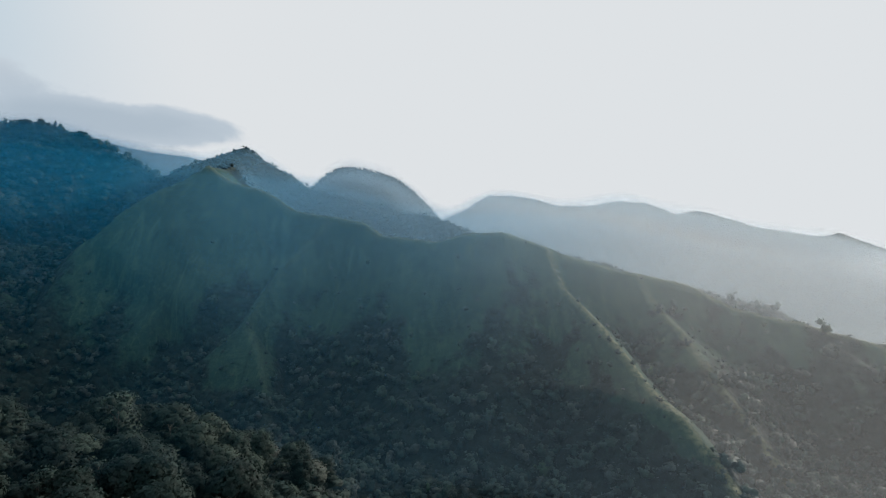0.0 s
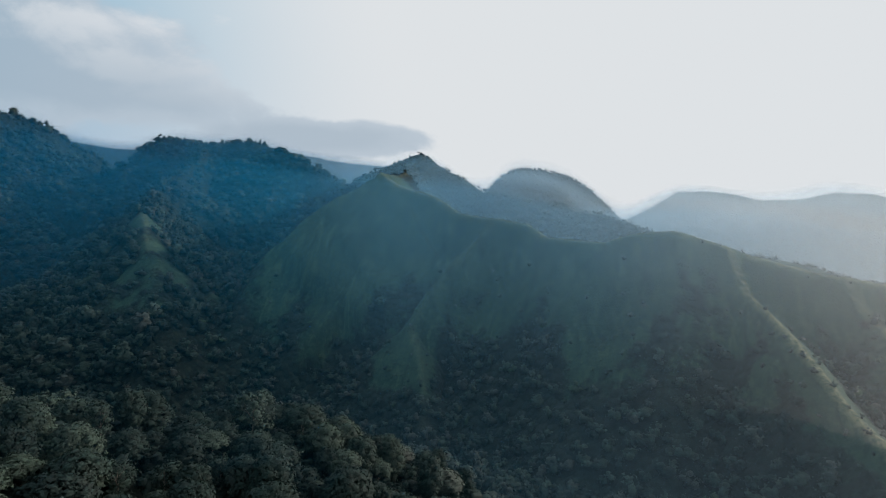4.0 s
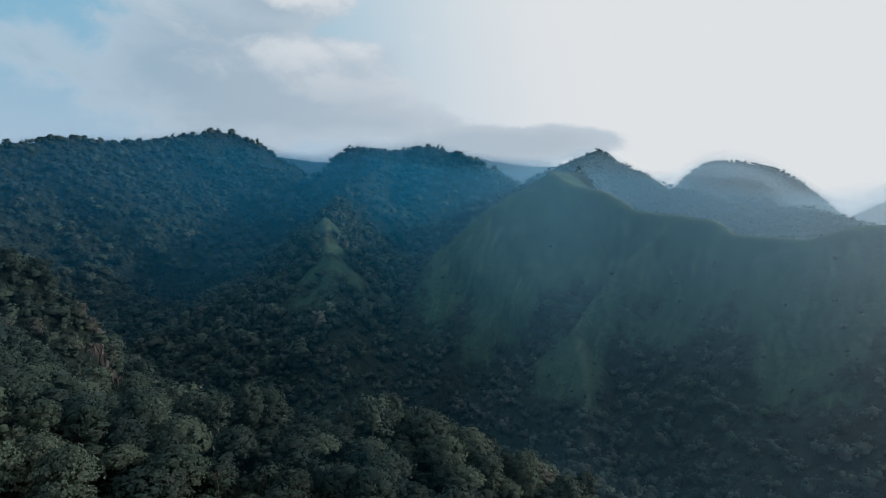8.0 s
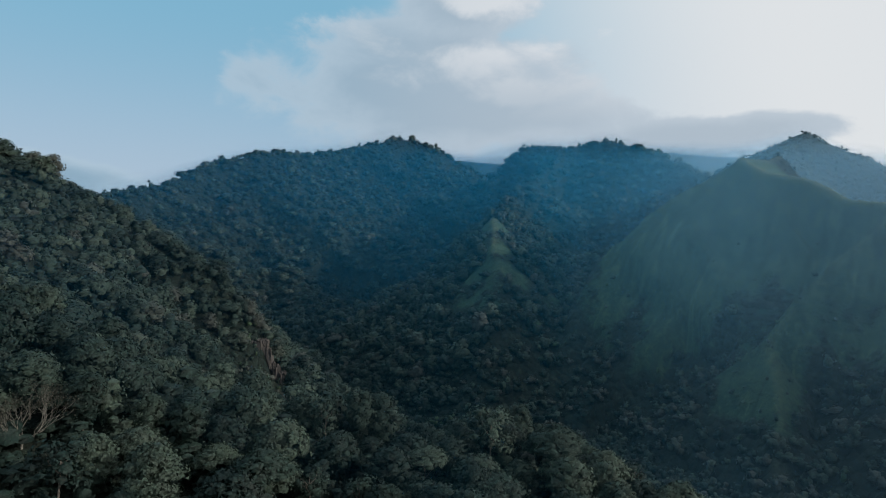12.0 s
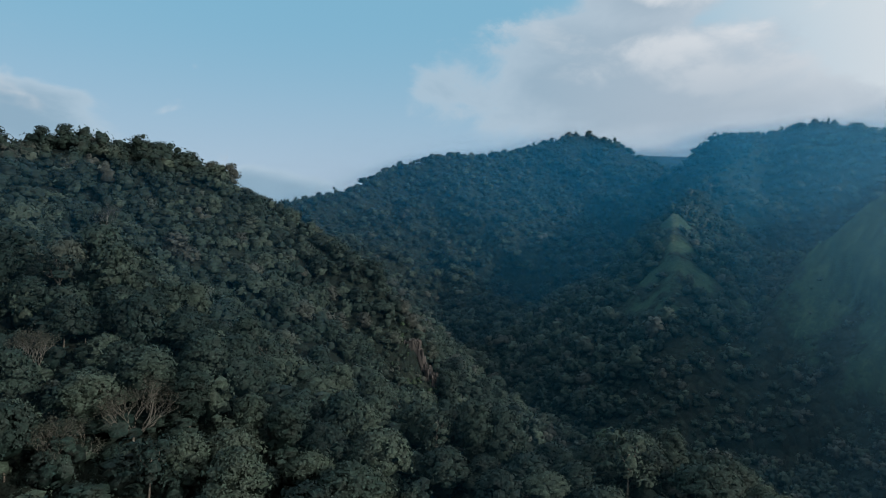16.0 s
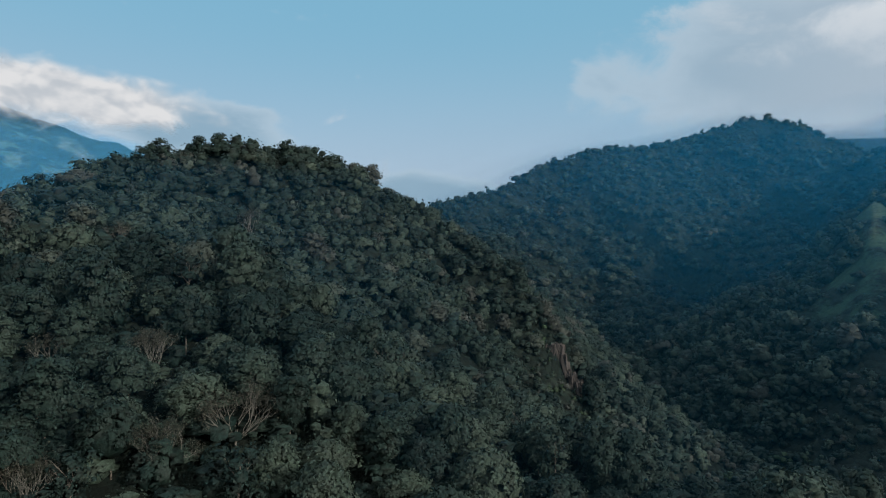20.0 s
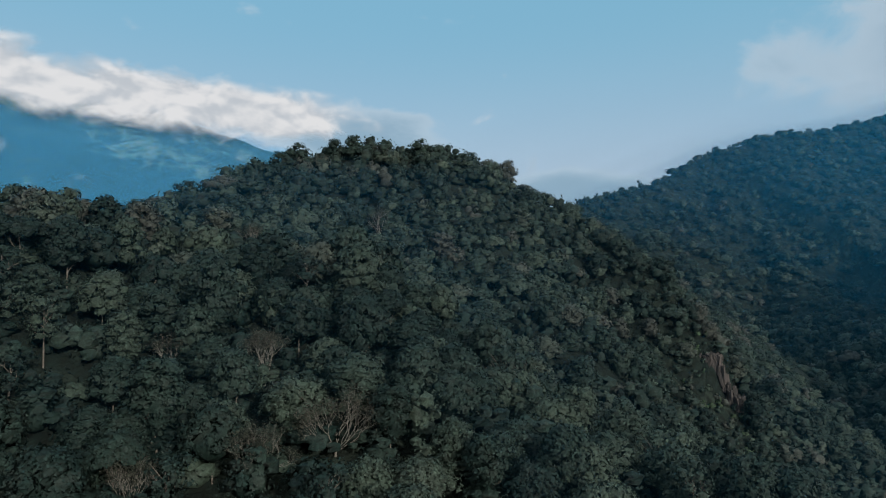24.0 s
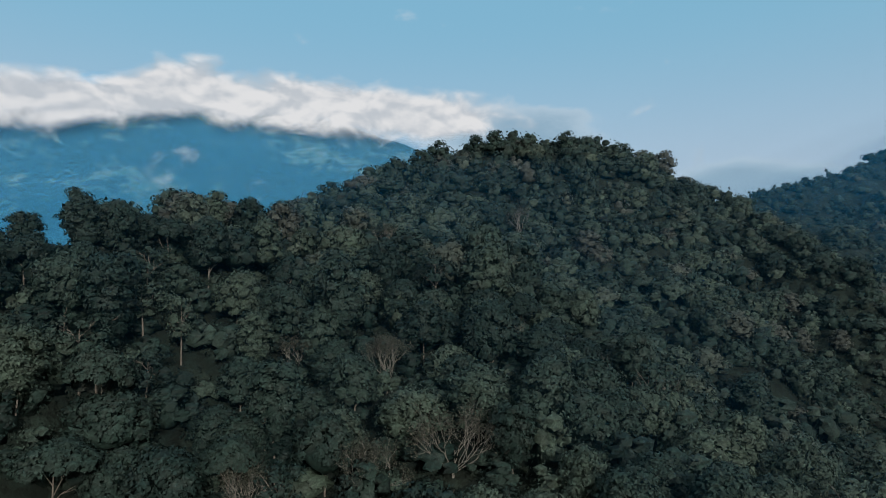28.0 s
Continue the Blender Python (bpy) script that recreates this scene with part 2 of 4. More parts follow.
CRESTS = [
    # 0-3: the wooded hill, its ribs and the spur that runs out below the camera
    crest([(-60, -120, 126), (-117, -12, 141.5), (-151, -4, 149.5), (-191, 0, 156.5), (-219, 9, 164), (-243, 14, 173), (-268, 20, 184), (-293, 34, 195),
           (-320, 58, 205), (-345, 84, 206), (-362, 104, 204), (-374, 126, 194), (-383, 155, 179), (-430, 210, 145), (-500, 290, 108)], 1.0, 0.5, 14),
    crest([(-362, 104, 200), (-372, 150, 180), (-348, 182, 160), (-324, 200, 143), (-309, 212, 122), (-300, 218, 110), (-294, 225, 74), (-284, 238, 40)], 1.05, 1.0, 6),
    crest([(-250, 18, 172), (-200, 48, 147), (-165, 86, 125), (-131, 138, 103), (-107, 170, 93), (-100, 216, 88), (-82, 250, 72), (-55, 295, 48)], 0.42, 0.45, 12),
    crest([(-361, 97, 200), (-312, 84, 178), (-263, 76, 158), (-223, 84, 140), (-203, 82, 138), (-182, 72, 134), (-165, 74, 124), (-150, 82, 112)], 0.75, 0.85, 9),
    # 4-10: the grassy mountain and its spurs
    crest([(-254, 770, 276), (-237, 680, 249), (-229, 615, 243), (-201, 605, 227), (-168, 594, 217), (-135, 573, 197), (-67, 541, 184), (-47, 519, 172), (-6, 492, 166),
           (18, 472, 172), (42, 450, 172), (86, 447, 156), (130, 446, 144), (174, 447, 136), (197, 430, 120), (237, 418, 110), (281, 402, 98), (400, 350, 52)], 1.15, 0.9, 4),
    crest([(73, 443, 147), (82, 417, 129), (94, 384, 114), (110, 323, 86), (116, 300, 78), (135, 245, 36)], 1.0, 1.0, 3),
    crest([(138, 450, 136), (143, 417, 120), (149, 384, 104), (152, 357, 91), (160, 300, 46)], 0.9, 0.8, 4),
    crest([(237, 418, 108), (262, 370, 82), (290, 310, 40)], 0.8, 0.8, 5),
    crest([(-95, 552, 186), (-121, 509, 153), (-142, 462, 105), (-128, 436, 86), (-113, 406, 62), (-104, 385, 44)], 0.95, 1.0, 2),
    crest([(-15, 482, 158), (-20, 430, 104), (-15, 370, 52)], 0.75, 0.75, 8),
    crest([(-229, 615, 241), (-270, 570, 206), (-300, 530, 168), (-305, 480, 110), (-290, 440, 60)], 1.0, 0.8, 4),
    # 11-16: the grass pyramid and the wooded mountains behind it
    crest([(-600, 850, 335), (-520, 640, 244), (-451, 541, 199)], 0.95, 1.0, 3),
    crest([(-775, 800, 290), (-742, 825, 318), (-732, 840, 337), (-714, 858, 356), (-618, 864, 340), (-537, 862, 336), (-472, 857, 315), (-430, 852, 290),
           (-395, 849, 269), (-350, 840, 245)], 0.95, 0.8, 9),
    crest([(-714, 858, 354), (-690, 760, 270), (-620, 650, 180)], 0.8, 0.8, 8),
    crest([(-700, 120, 185), (-788, 210, 228), (-829, 269, 242), (-867, 330, 266), (-915, 412, 308), (-929, 476, 329), (-950, 614, 349), (-963, 690, 372),
           (-950, 765, 394), (-912, 832, 379), (-900, 860, 356), (-882, 895, 339), (-850, 935, 300)], 0.75, 0.7, 9),
    crest([(-950, 765, 390), (-860, 680, 300), (-760, 600, 200), (-640, 520, 120)], 0.8, 0.8, 8),
    crest([(-915, 412, 304), (-840, 420, 240), (-720, 420, 160), (-600, 410, 105)], 0.7, 0.7, 8),
    # 17-19: the peak behind the grass, a lower ridge, the dome
    crest([(-345, 745, 240), (-316, 782, 269), (-285, 817, 290), (-258, 840, 305), (-229, 845, 283), (-173, 848, 250), (-113, 835, 232), (-83, 830, 215), (-22, 821, 213),
           (39, 805, 188), (140, 770, 158), (300, 700, 118)], 0.8, 0.75, 4),
    crest([(60, 640, 160), (110, 625, 158), (135, 620, 155), (162, 614, 147), (187, 608, 134), (218, 598, 128), (300, 570, 108)], 0.75, 0.75, 6),
    crest([(-250, 1049, 240), (-231, 1049, 266), (-203, 1052, 292), (-174, 1055, 307), (-154, 1059, 309), (-109, 1065, 302), (-81, 1068, 293), (-53, 1070, 271),
           (-12, 1072, 230), (10, 1075, 200)], 0.9, 0.8, 8),
    # 22 comes last: the pyramid's open face
    # 20-21: ridges that fade out in the haze
    crest([(-40, 1605, 230), (2, 1612, 260), (56, 1612, 287), (116, 1609, 325), (181, 1604, 320), (250, 1595, 306), (287, 1589, 295), (374, 1571, 293),
           (430, 1557, 307), (493, 1539, 298), (553, 1512, 267), (600, 1490, 275), (670, 1453, 250), (722, 1428, 230), (818, 1375, 209), (850, 1356, 219), (918, 1311, 180),
           (1100, 1200, 110)], 0.7, 0.7, 8),
    crest([(-1900, 1250, 545), (-1633, 1511, 527), (-1546, 1605, 514), (-1094, 1961, 533), (-945, 2041, 505), (-809, 2053, 490), (-700, 2080, 430), (-600, 2100, 360)], 0.6, 0.6, 20),
    crest([(-451, 541, 199), (-385, 478, 156), (-335, 425, 104), (-290, 375, 50)], 0.74, 0.74, 7),
    # 23: a rib on the hill's face
    crest([(-345, 108, 190), (-292, 124, 148), (-252, 134, 120), (-226, 148, 98)], 0.8, 0.9, 7),
]
VOLCANO = (-2880.0, -2650.0, 1140.0)


def value_noise(x, y, seed):
    """Smooth noise in -1..1 from a hashed lattice."""
    xi, yi = np.floor(x), np.floor(y)
    fx, fy = x - xi, y - yi
    fx, fy = fx * fx * (3 - 2 * fx), fy * fy * (3 - 2 * fy)

    def h(a, b):
        v = np.sin(a * 127.1 + b * 311.7 + seed * 74.7) * 43758.5453
        return (v - np.floor(v)) * 2 - 1
    return (h(xi, yi) * (1 - fx) + h(xi + 1, yi) * fx) * (1 - fy) + (h(xi, yi + 1) * (1 - fx) + h(xi + 1, yi + 1) * fx) * fy


def fbm(x, y, size, octaves, seed):
    out, amp = 0.0, 1.0
    for k in range(octaves):
        out = out + amp * value_noise(x / size + 17.3 * k, y / size - 9.1 * k, seed + k)
        size, amp = size * 0.5, amp * 0.5
    return out


def wander(x, y):
    """Crest lines run a little unevenly."""
    far = np.clip((np.hypot(x, y) - 450) / 300, 0, 1) * 5
    return x + 4 * fbm(x, y, 50, 3, 3) + far * fbm(x, y, 110, 3, 7), y + 4 * fbm(x, y, 50, 3, 5) + far * fbm(x, y, 110, 3, 9)


def height(x, y):
    """The ground's height above the datum, for arrays of x and y."""
    x, y = np.asarray(x, float), np.asarray(y, float)
    wx, wy = wander(x, y)
    far = np.clip((np.hypot(x, y) - 450) / 300, 0, 1)
    base = 34 + 0.000006 * (x * x + y * y) + 6 * fbm(x, y, 160, 3, 11)
    base = base + np.clip(-x - 420, 0, 800) * 0.14 * np.clip((y - 100) / 200, 0, 1)
    total, fallen, along_crest = base, np.full(x.shape, 60.0), np.zeros(x.shape)
    for index, (pts, east, west, sharp, tail) in enumerate(CRESTS):
        best, top, side, way = np.full(x.shape, 1e9), np.zeros(x.shape), np.zeros(x.shape), np.zeros(x.shape)
        gone = 0.0
        for a, b in zip(pts[:-1], pts[1:]):
            d = b[:2] - a[:2]
            s = np.clip(((wx - a[0]) * d[0] + (wy - a[1]) * d[1]) / (d @ d), 0, 1)
            dx, dy = wx - a[0] - s * d[0], wy - a[1] - s * d[1]
            dist = np.hypot(dx, dy)
            near = dist < best
            best = np.where(near, dist, best)
            top = np.where(near, a[2] + s * (b[2] - a[2]), top)
            side = np.where(near, d[0] * dy - d[1] * dx, side)
            way = np.where(near, gone + s * math.hypot(d[0], d[1]), way)
            gone += math.hypot(d[0], d[1])
        slope = np.where(side < 0, east, west)
        fall = slope * (np.sqrt(best * best + sharp * sharp) - sharp)
        h = top - fall * (1 - 0.0006 * np.clip(best, 0, 500))
        k = 4.0
        along_crest = np.where(h > total, way + 191.0 * index, along_crest)
        fallen = np.where(h > total, fall, fallen)
        m = np.maximum(total, h)
        total = m + k * np.log1p(np.exp(-np.abs(total - h) / k)) - k * 0.25 * np.exp(-np.abs(total - h) / k)
    # the volcano, longer across the view than along it
    ux, uy = VOLCANO[0] / math.hypot(VOLCANO[0], VOLCANO[1]), VOLCANO[1] / math.hypot(VOLCANO[0], VOLCANO[1])
    along, across = (x - VOLCANO[0]) * ux + (y - VOLCANO[1]) * uy, (y - VOLCANO[1]) * ux - (x - VOLCANO[0]) * uy
    d = np.hypot(along * 1.9, across)
    cone = VOLCANO[2] - 0.27 * (np.sqrt(d * d + 900.0 ** 2) - 900.0) + 22 * fbm(x, y, 300, 4, 21) - 40 * np.abs(fbm(x, y, 420, 3, 23))
    total = np.maximum(total, cone - 500 * np.clip((1900 - np.hypot(x, y)) / 500, 0, 1))
    # ribs that run down from the crests, and gullies between them
    rib = value_noise(along_crest / 34.0, fallen / 120.0, 41) + 0.35 * value_noise(along_crest / 15.0, fallen / 60.0, 43)
    open_land = np.clip((y - 330) / 60, 0, 1) * (np.hypot(x, y) < 1900)
    total = total + open_land * rib * np.clip((fallen - 6) * 0.2, 0, 9.0)
    depth = np.clip(fallen / 25, 0, 1) * np.clip((total - 50) / 80, 0, 1) * (np.hypot(x, y) < 2500)
    total = total + depth * (2.2 * fbm(x, y, 30, 3, 31) - (3 + 15 * far) * np.abs(fbm(x, y, 62, 2, 37)))
    return total


# a table of heights for quick look-ups
TABLE_X, TABLE_Y, TABLE_STEP = -1300.0, -260.0, 5.0
_gx, _gy = np.meshgrid(TABLE_X + TABLE_STEP * np.arange(380), TABLE_Y + TABLE_STEP * np.arange(290))
TABLE = height(_gx, _gy)


def table(x, y):
    i = np.clip(np.rint((x - TABLE_X) / TABLE_STEP).astype(int), 0, 379)
    j = np.clip(np.rint((y - TABLE_Y) / TABLE_STEP).astype(int), 0, 289)
    return TABLE[j, i]


def in_sight(x, y, up=16.0):
    """Which spots, raised by up, the open air over the valley can see: those behind a hill need no trees."""
    seen = np.zeros(len(x), bool)
    z = table(x, y) + up
    for ex, ey, ez in ((0, 0, 150), (26, 60, 149), (10, 100, 149), (-22, 128, 149), (-10, 118, 149)):
        clear = np.full(len(x), True)
        for k in np.linspace(0.04, 0.97, 70):
            clear &= table(ex + (x - ex) * k, ey + (y - ey) * k) < ez + (z - ez) * k
        seen |= clear
    return seen

# ---- the ground: one sheet from below the camera to the horizon ----
def mesh_from(name, verts, faces, mat, smooth=False, normals=None, **attributes):
    """A mesh from arrays: vertices (n, 3), faces (m, 3) or (m, 4), and values for each vertex."""
    me = bpy.data.meshes.new(name)
    faces = np.asarray(faces)
    k = faces.shape[1]
    me.vertices.add(len(verts))
    me.vertices.foreach_set("co", np.asarray(verts, np.float32).ravel())
    me.loops.add(faces.size)
    me.loops.foreach_set("vertex_index", faces.astype(np.int32).ravel())
    me.polygons.add(len(faces))
    me.polygons.foreach_set("loop_start", np.arange(0, faces.size, k, dtype=np.int32))
    me.polygons.foreach_set("loop_total", np.full(len(faces), k, np.int32))
    me.polygons.foreach_set("use_smooth", np.full(len(faces), smooth))
    me.update(calc_edges=True)
    for key, values in attributes.items():
        me.attributes.new(key, "FLOAT", "POINT").data.foreach_set("value", np.asarray(values, np.float32).ravel())
    if normals is not None:
        me.normals_split_custom_set_from_vertices(normals.tolist())
    me.materials.append(mat)
    return me


def crest_distance(x, y, index):
    pts = CRESTS[index][0]
    x, y = wander(x, y)
    best = np.full(np.shape(x), 1e9)
    for a, b in zip(pts[:-1], pts[1:]):
        d = b[:2] - a[:2]
        s = np.clip(((x - a[0]) * d[0] + (y - a[1]) * d[1]) / (d @ d), 0, 1)
        best = np.minimum(best, np.hypot(x - a[0] - s * d[0], y - a[1] - s * d[1]))
    return best


def grass_cover(x, y, z):
    """1 on the open grass slopes, 0 in the woods."""
    n = fbm(x, y, 55, 3, 51)
    open_side = np.clip((x + 330 + 40 * n) / 50, 0, 1) * np.clip((690 - y) / 40, 0, 1) * np.clip((y - 225) / 30, 0, 1)
    above = np.clip((z - 66 - 26 * n - 24 * fbm(x, y, 16, 2, 57)) / 62, 0, 1)
    g = open_side * above * np.clip(1.0 - 1.6 * np.clip(fbm(x, y, 30, 3, 61) - 0.5, 0, 1) * (z < 118), 0, 1)
    facet = np.clip((30 - crest_distance(x, y, 8) - 8 * n) / 12, 0, 1) * np.clip((z - 58 - 6 * n) / 10, 0, 1)
    apex = np.hypot(x + 447, y - 537)
    pyramid = np.clip((26 - apex) / 12, 0, 1) + 1.0 * np.clip((14 + 0.62 * np.clip(199 - z, 0, 200) - crest_distance(x, y, 22) - 16 * n) / 16, 0, 1) * np.clip(0.75 + 0.6 * fbm(x, y, 15, 3, 67), 0.1, 1) * np.clip((z - 95 - 25 * n) / 30, 0, 1)
    pyramid = np.clip(pyramid, 0, 1) * (y < 548) + 0.4 * np.clip((9 - crest_distance(x, y, 11)) / 6, 0, 1) * (y < 575)
    pyramid = np.clip(pyramid, 0, 1)
    spur = np.clip((16 + 6 * n - crest_distance(x, y, 5)) / 8, 0, 1) * (z > 60)
    return np.maximum(np.maximum(np.maximum(g, spur), facet * 0.8), pyramid * 0.9)


def trail_rim_cover(x, y):
    """Dry pale grass along the open crests, which also paints in their sunlit rim."""
    out = np.zeros(np.shape(x))
    for index, wide, share in ((4, 3.5, 0.5), (5, 2.8, 0.9), (6, 3.0, 0.5), (8, 3.0, 0.12)):
        out = np.maximum(out, share * np.clip(1.4 - crest_distance(x, y, index) / wide, 0, 1))
    apex = np.clip((75 - np.hypot(x + 447, y - 537)) / 35, 0, 1)
    out = np.maximum(out, 0.3 * apex * np.clip(1.4 - np.minimum(crest_distance(x, y, 22), crest_distance(x, y, 11)) / 3.0, 0, 1))
    return out * (np.hypot(x, y) < 760)


def field_cover(x, y):
    """Cleared fields on the volcano's lower slopes."""
    return np.clip(fbm(x, y, 260, 3, 71) * 0.45 + 0.28, 0, 0.9) * (np.hypot(x, y) > 1900) * (y < 900)


def build_ground():
    side = np.concatenate([np.linspace(-60, 150, 560), np.linspace(150, 300, 60)[1:-1]])
    ring = [0.02, 4.0]
    while ring[-1] < 4850:
        r = ring[-1]
        ring.append(r + max(3.0, min(60.0, 0.0105 * r)))
    ring = np.array(ring)
    a, r = np.meshgrid(np.radians(side), ring)
    x, y = -10 - np.sin(a) * r, 70 + np.cos(a) * r
    z = height(x, y)
    na, nr = len(side), len(ring)
    verts = np.stack([x.ravel(), y.ravel(), z.ravel()], -1)
    i, j = np.meshgrid(np.arange(nr - 1), np.arange(na), indexing="ij")
    k = (j + 1) % na
    quads = np.stack([i * na + j, (i + 1) * na + j, (i + 1) * na + k, i * na + k], -1).reshape(-1, 4)
    cover = grass_cover(verts[:, 0], verts[:, 1], verts[:, 2])
    me = mesh_from("ground", verts, quads, LAND, True, grass=cover, field=field_cover(verts[:, 0], verts[:, 1]), trail_rim=trail_rim_cover(verts[:, 0], verts[:, 1]))
    ob = tagged(new("ground", me), "steep green valley sides with grass and forest floor", "ground", kind="structure")
    return ob


ground = build_ground()

# ---- trees ----
def unit(rng, n, low=-1.0):
    z = rng.uniform(low, 1, n)
    a = rng.uniform(0, 2 * math.pi, n)
    r = np.sqrt(1 - z * z)
    return np.stack([r * np.cos(a), r * np.sin(a), z], -1)


def ball(rng, rings, sides, rough):
    """A rough little ball of triangles, radius 1."""
    v = [(0, 0, 1)]
    for i in range(1, rings):
        p = math.pi * i / rings
        for j in range(sides):
            q = 2 * math.pi * (j + 0.5 * (i % 2)) / sides
            v.append((math.sin(p) * math.cos(q), math.sin(p) * math.sin(q), math.cos(p)))
    v.append((0, 0, -1))
    f = []
    for j in range(sides):
        f.append((0, 1 + j, 1 + (j + 1) % sides))
        for i in range(rings - 2):
            a, b = 1 + i * sides + j, 1 + i * sides + (j + 1) % sides
            f += [(a, a + sides, b), (b, a + sides, b + sides)]
        f.append((len(v) - 1, 1 + (rings - 2) * sides + (j + 1) % sides, 1 + (rings - 2) * sides + j))
    v = np.array(v)
    return v * (1 + rough * rng.uniform(-1, 1, (len(v), 1))), np.array(f)


def sprays(rng, centre, normal, size, folded=True):
    """A leaf spray at each centre, facing about along its normal: two triangles, folded, or one."""
    n = len(centre)
    nn = normal + 0.5 * rng.normal(size=(n, 3))
    nn /= np.linalg.norm(nn, axis=1, keepdims=True)
    u = np.cross(nn, rng.normal(size=(n, 3)))
    u /= np.linalg.norm(u, axis=1, keepdims=True)
    w = np.cross(nn, u)
    s = size * rng.uniform(0.6, 1.35, (n, 1))
    t = s * rng.uniform(0.55, 0.9, (n, 1))
    if not folded:
        p = np.stack([centre - u * s - w * t, centre + u * s - w * t * 0.6, centre + w * t * 1.2], 1)
        return p.reshape(-1, 3), np.arange(3 * n).reshape(-1, 3), np.repeat(nn, 3, axis=0)
    p = np.stack([centre - u * s - nn * s * 0.2, centre - w * t, centre + u * s - nn * s * 0.2, centre + w * t], 1)
    k = np.arange(n)[:, None] * 4
    return p.reshape(-1, 3), np.concatenate([k + [0, 1, 3], k + [1, 2, 3]], 1).reshape(-1, 3), np.repeat(nn, 4, axis=0)


def crown(rng, radius, tall, clumps, leaves, leaf, shape="round", rings=3, sides=5, folded=True, core=0.6):
    """The arrays of a crown about its own base: many billows of leaf sprays, with a small dark core in each."""
    vs, fs, ns, count = [], [], [], 0

    def put(v, f, out):
        nonlocal count
        vs.append(v)
        fs.append(f + count)
        ns.append(out / np.linalg.norm(out, axis=1, keepdims=True))
        count += len(v)
    grain = math.sqrt(22.0 / max(6, clumps))             # the more billows, the smaller each is
    if shape != "open":
        v, f = ball(rng, rings + 1, sides + 1, 0.12) if rings > 2 and clumps > 3 else ball(rng, 3, 5, 0.12)
        wide, high, mid = {"flat": (0.62, 0.14, 0.62), "dome": (0.72, 0.30, 0.44)}.get(shape, (0.55, 0.29, 0.46))
        put(v * np.array([radius * wide, radius * wide, tall * high]) + np.array([0, 0, tall * mid]), f, v)
    turn = rng.uniform(0, 2 * math.pi)
    lop = np.array([rng.uniform(-0.12, 0.12), rng.uniform(-0.12, 0.12), 0.0]) * radius
    for c in range(clumps):
        # spread the billows evenly, from the top of the crown down to its skirt
        u = (c + 0.5) / clumps
        a = turn + 2.39996 * c + rng.uniform(-0.3, 0.3)
        if shape == "tall":
            q = math.sin(math.pi * min(1.0, 0.10 + 0.86 * u) ** 0.8) * rng.uniform(0.8, 1.15)
            centre = np.array([math.cos(a) * q * radius * 0.66, math.sin(a) * q * radius * 0.66, tall * (0.92 - 0.80 * u + rng.uniform(-0.05, 0.05))])
            size = radius * rng.uniform(0.38, 0.56) * grain
        elif shape == "flat":
            q = math.sqrt(u) * rng.uniform(0.86, 1.06)
            centre = np.array([math.cos(a) * q * radius * 0.8, math.sin(a) * q * radius * 0.8, tall * (0.84 - 0.34 * q * q + rng.uniform(-0.06, 0.06))])
            size = radius * rng.uniform(0.30, 0.44) * grain
        elif shape == "dome":
            p = 0.10 + 1.55 * u
            centre = np.array([math.sin(p) * math.cos(a) * radius * 0.80, math.sin(p) * math.sin(a) * radius * 0.80, tall * (0.36 + 0.48 * math.cos(p))])
            size = radius * rng.uniform(0.30, 0.42) * grain
        elif shape == "open":
            q = rng.uniform(0.25, 0.92)
            centre = np.array([math.cos(a) * q * radius * 0.8, math.sin(a) * q * radius * 0.8, tall * (0.95 - 0.72 * u * rng.uniform(0.8, 1.1))])
            size = radius * rng.uniform(0.26, 0.42)
        else:
            p = 0.12 + 1.95 * u
            out = rng.uniform(0.62, 0.82)
            centre = np.array([math.sin(p) * math.cos(a) * radius * out, math.sin(p) * math.sin(a) * radius * out,
                               tall * (0.47 + 0.40 * math.cos(p) + rng.uniform(-0.05, 0.05))])
            size = radius * rng.uniform(0.34, 0.52) * grain
        centre = centre + lop * (centre[2] / tall)
        squash = np.array([1, 1, rng.uniform(0.55, 0.85)])
        v, f = ball(rng, rings, sides, 0.15)
        lean = centre - np.array([0, 0, tall * 0.42])
        lean = lean / max(1e-6, np.linalg.norm(lean))
        put(v * size * core * squash + centre, f, v + 1.1 * lean)
        n = max(4, int(leaves * (size / (0.45 * radius * grain)) ** 2))
        d = unit(rng, n, -0.45)
        lv, lf, ln = sprays(rng, d * size * squash * rng.uniform(0.74, 1.12, (n, 1)) + centre, d + np.array([0, 0, 0.35]), leaf, folded)
        put(lv, lf, np.repeat(d, 4 if folded else 3, axis=0) + 0.45 * ln + 1.1 * lean + np.array([0, 0, 0.25]))
    return np.concatenate(vs), np.concatenate(fs), np.concatenate(ns)


def tube(points, radii, sides=6):
    """A tapered limb along points."""
    pts = np.array(points, float)
    vs, fs = [], []
    for i, (p, r) in enumerate(zip(pts, radii)):
        d = pts[min(i + 1, len(pts) - 1)] - pts[max(i - 1, 0)]
        d /= np.linalg.norm(d)
        u = np.cross(d, (0.31, 0.95, 0.05))
        u /= np.linalg.norm(u)
        w = np.cross(d, u)
        a = np.arange(sides) * 2 * math.pi / sides
        vs.append(p + r * (np.cos(a)[:, None] * u + np.sin(a)[:, None] * w))
        if i:
            for j in range(sides):
                k, m = (i - 1) * sides + j, (i - 1) * sides + (j + 1) % sides
                fs.append((k, m, m + sides, k + sides))
    return np.concatenate(vs), np.array(fs)


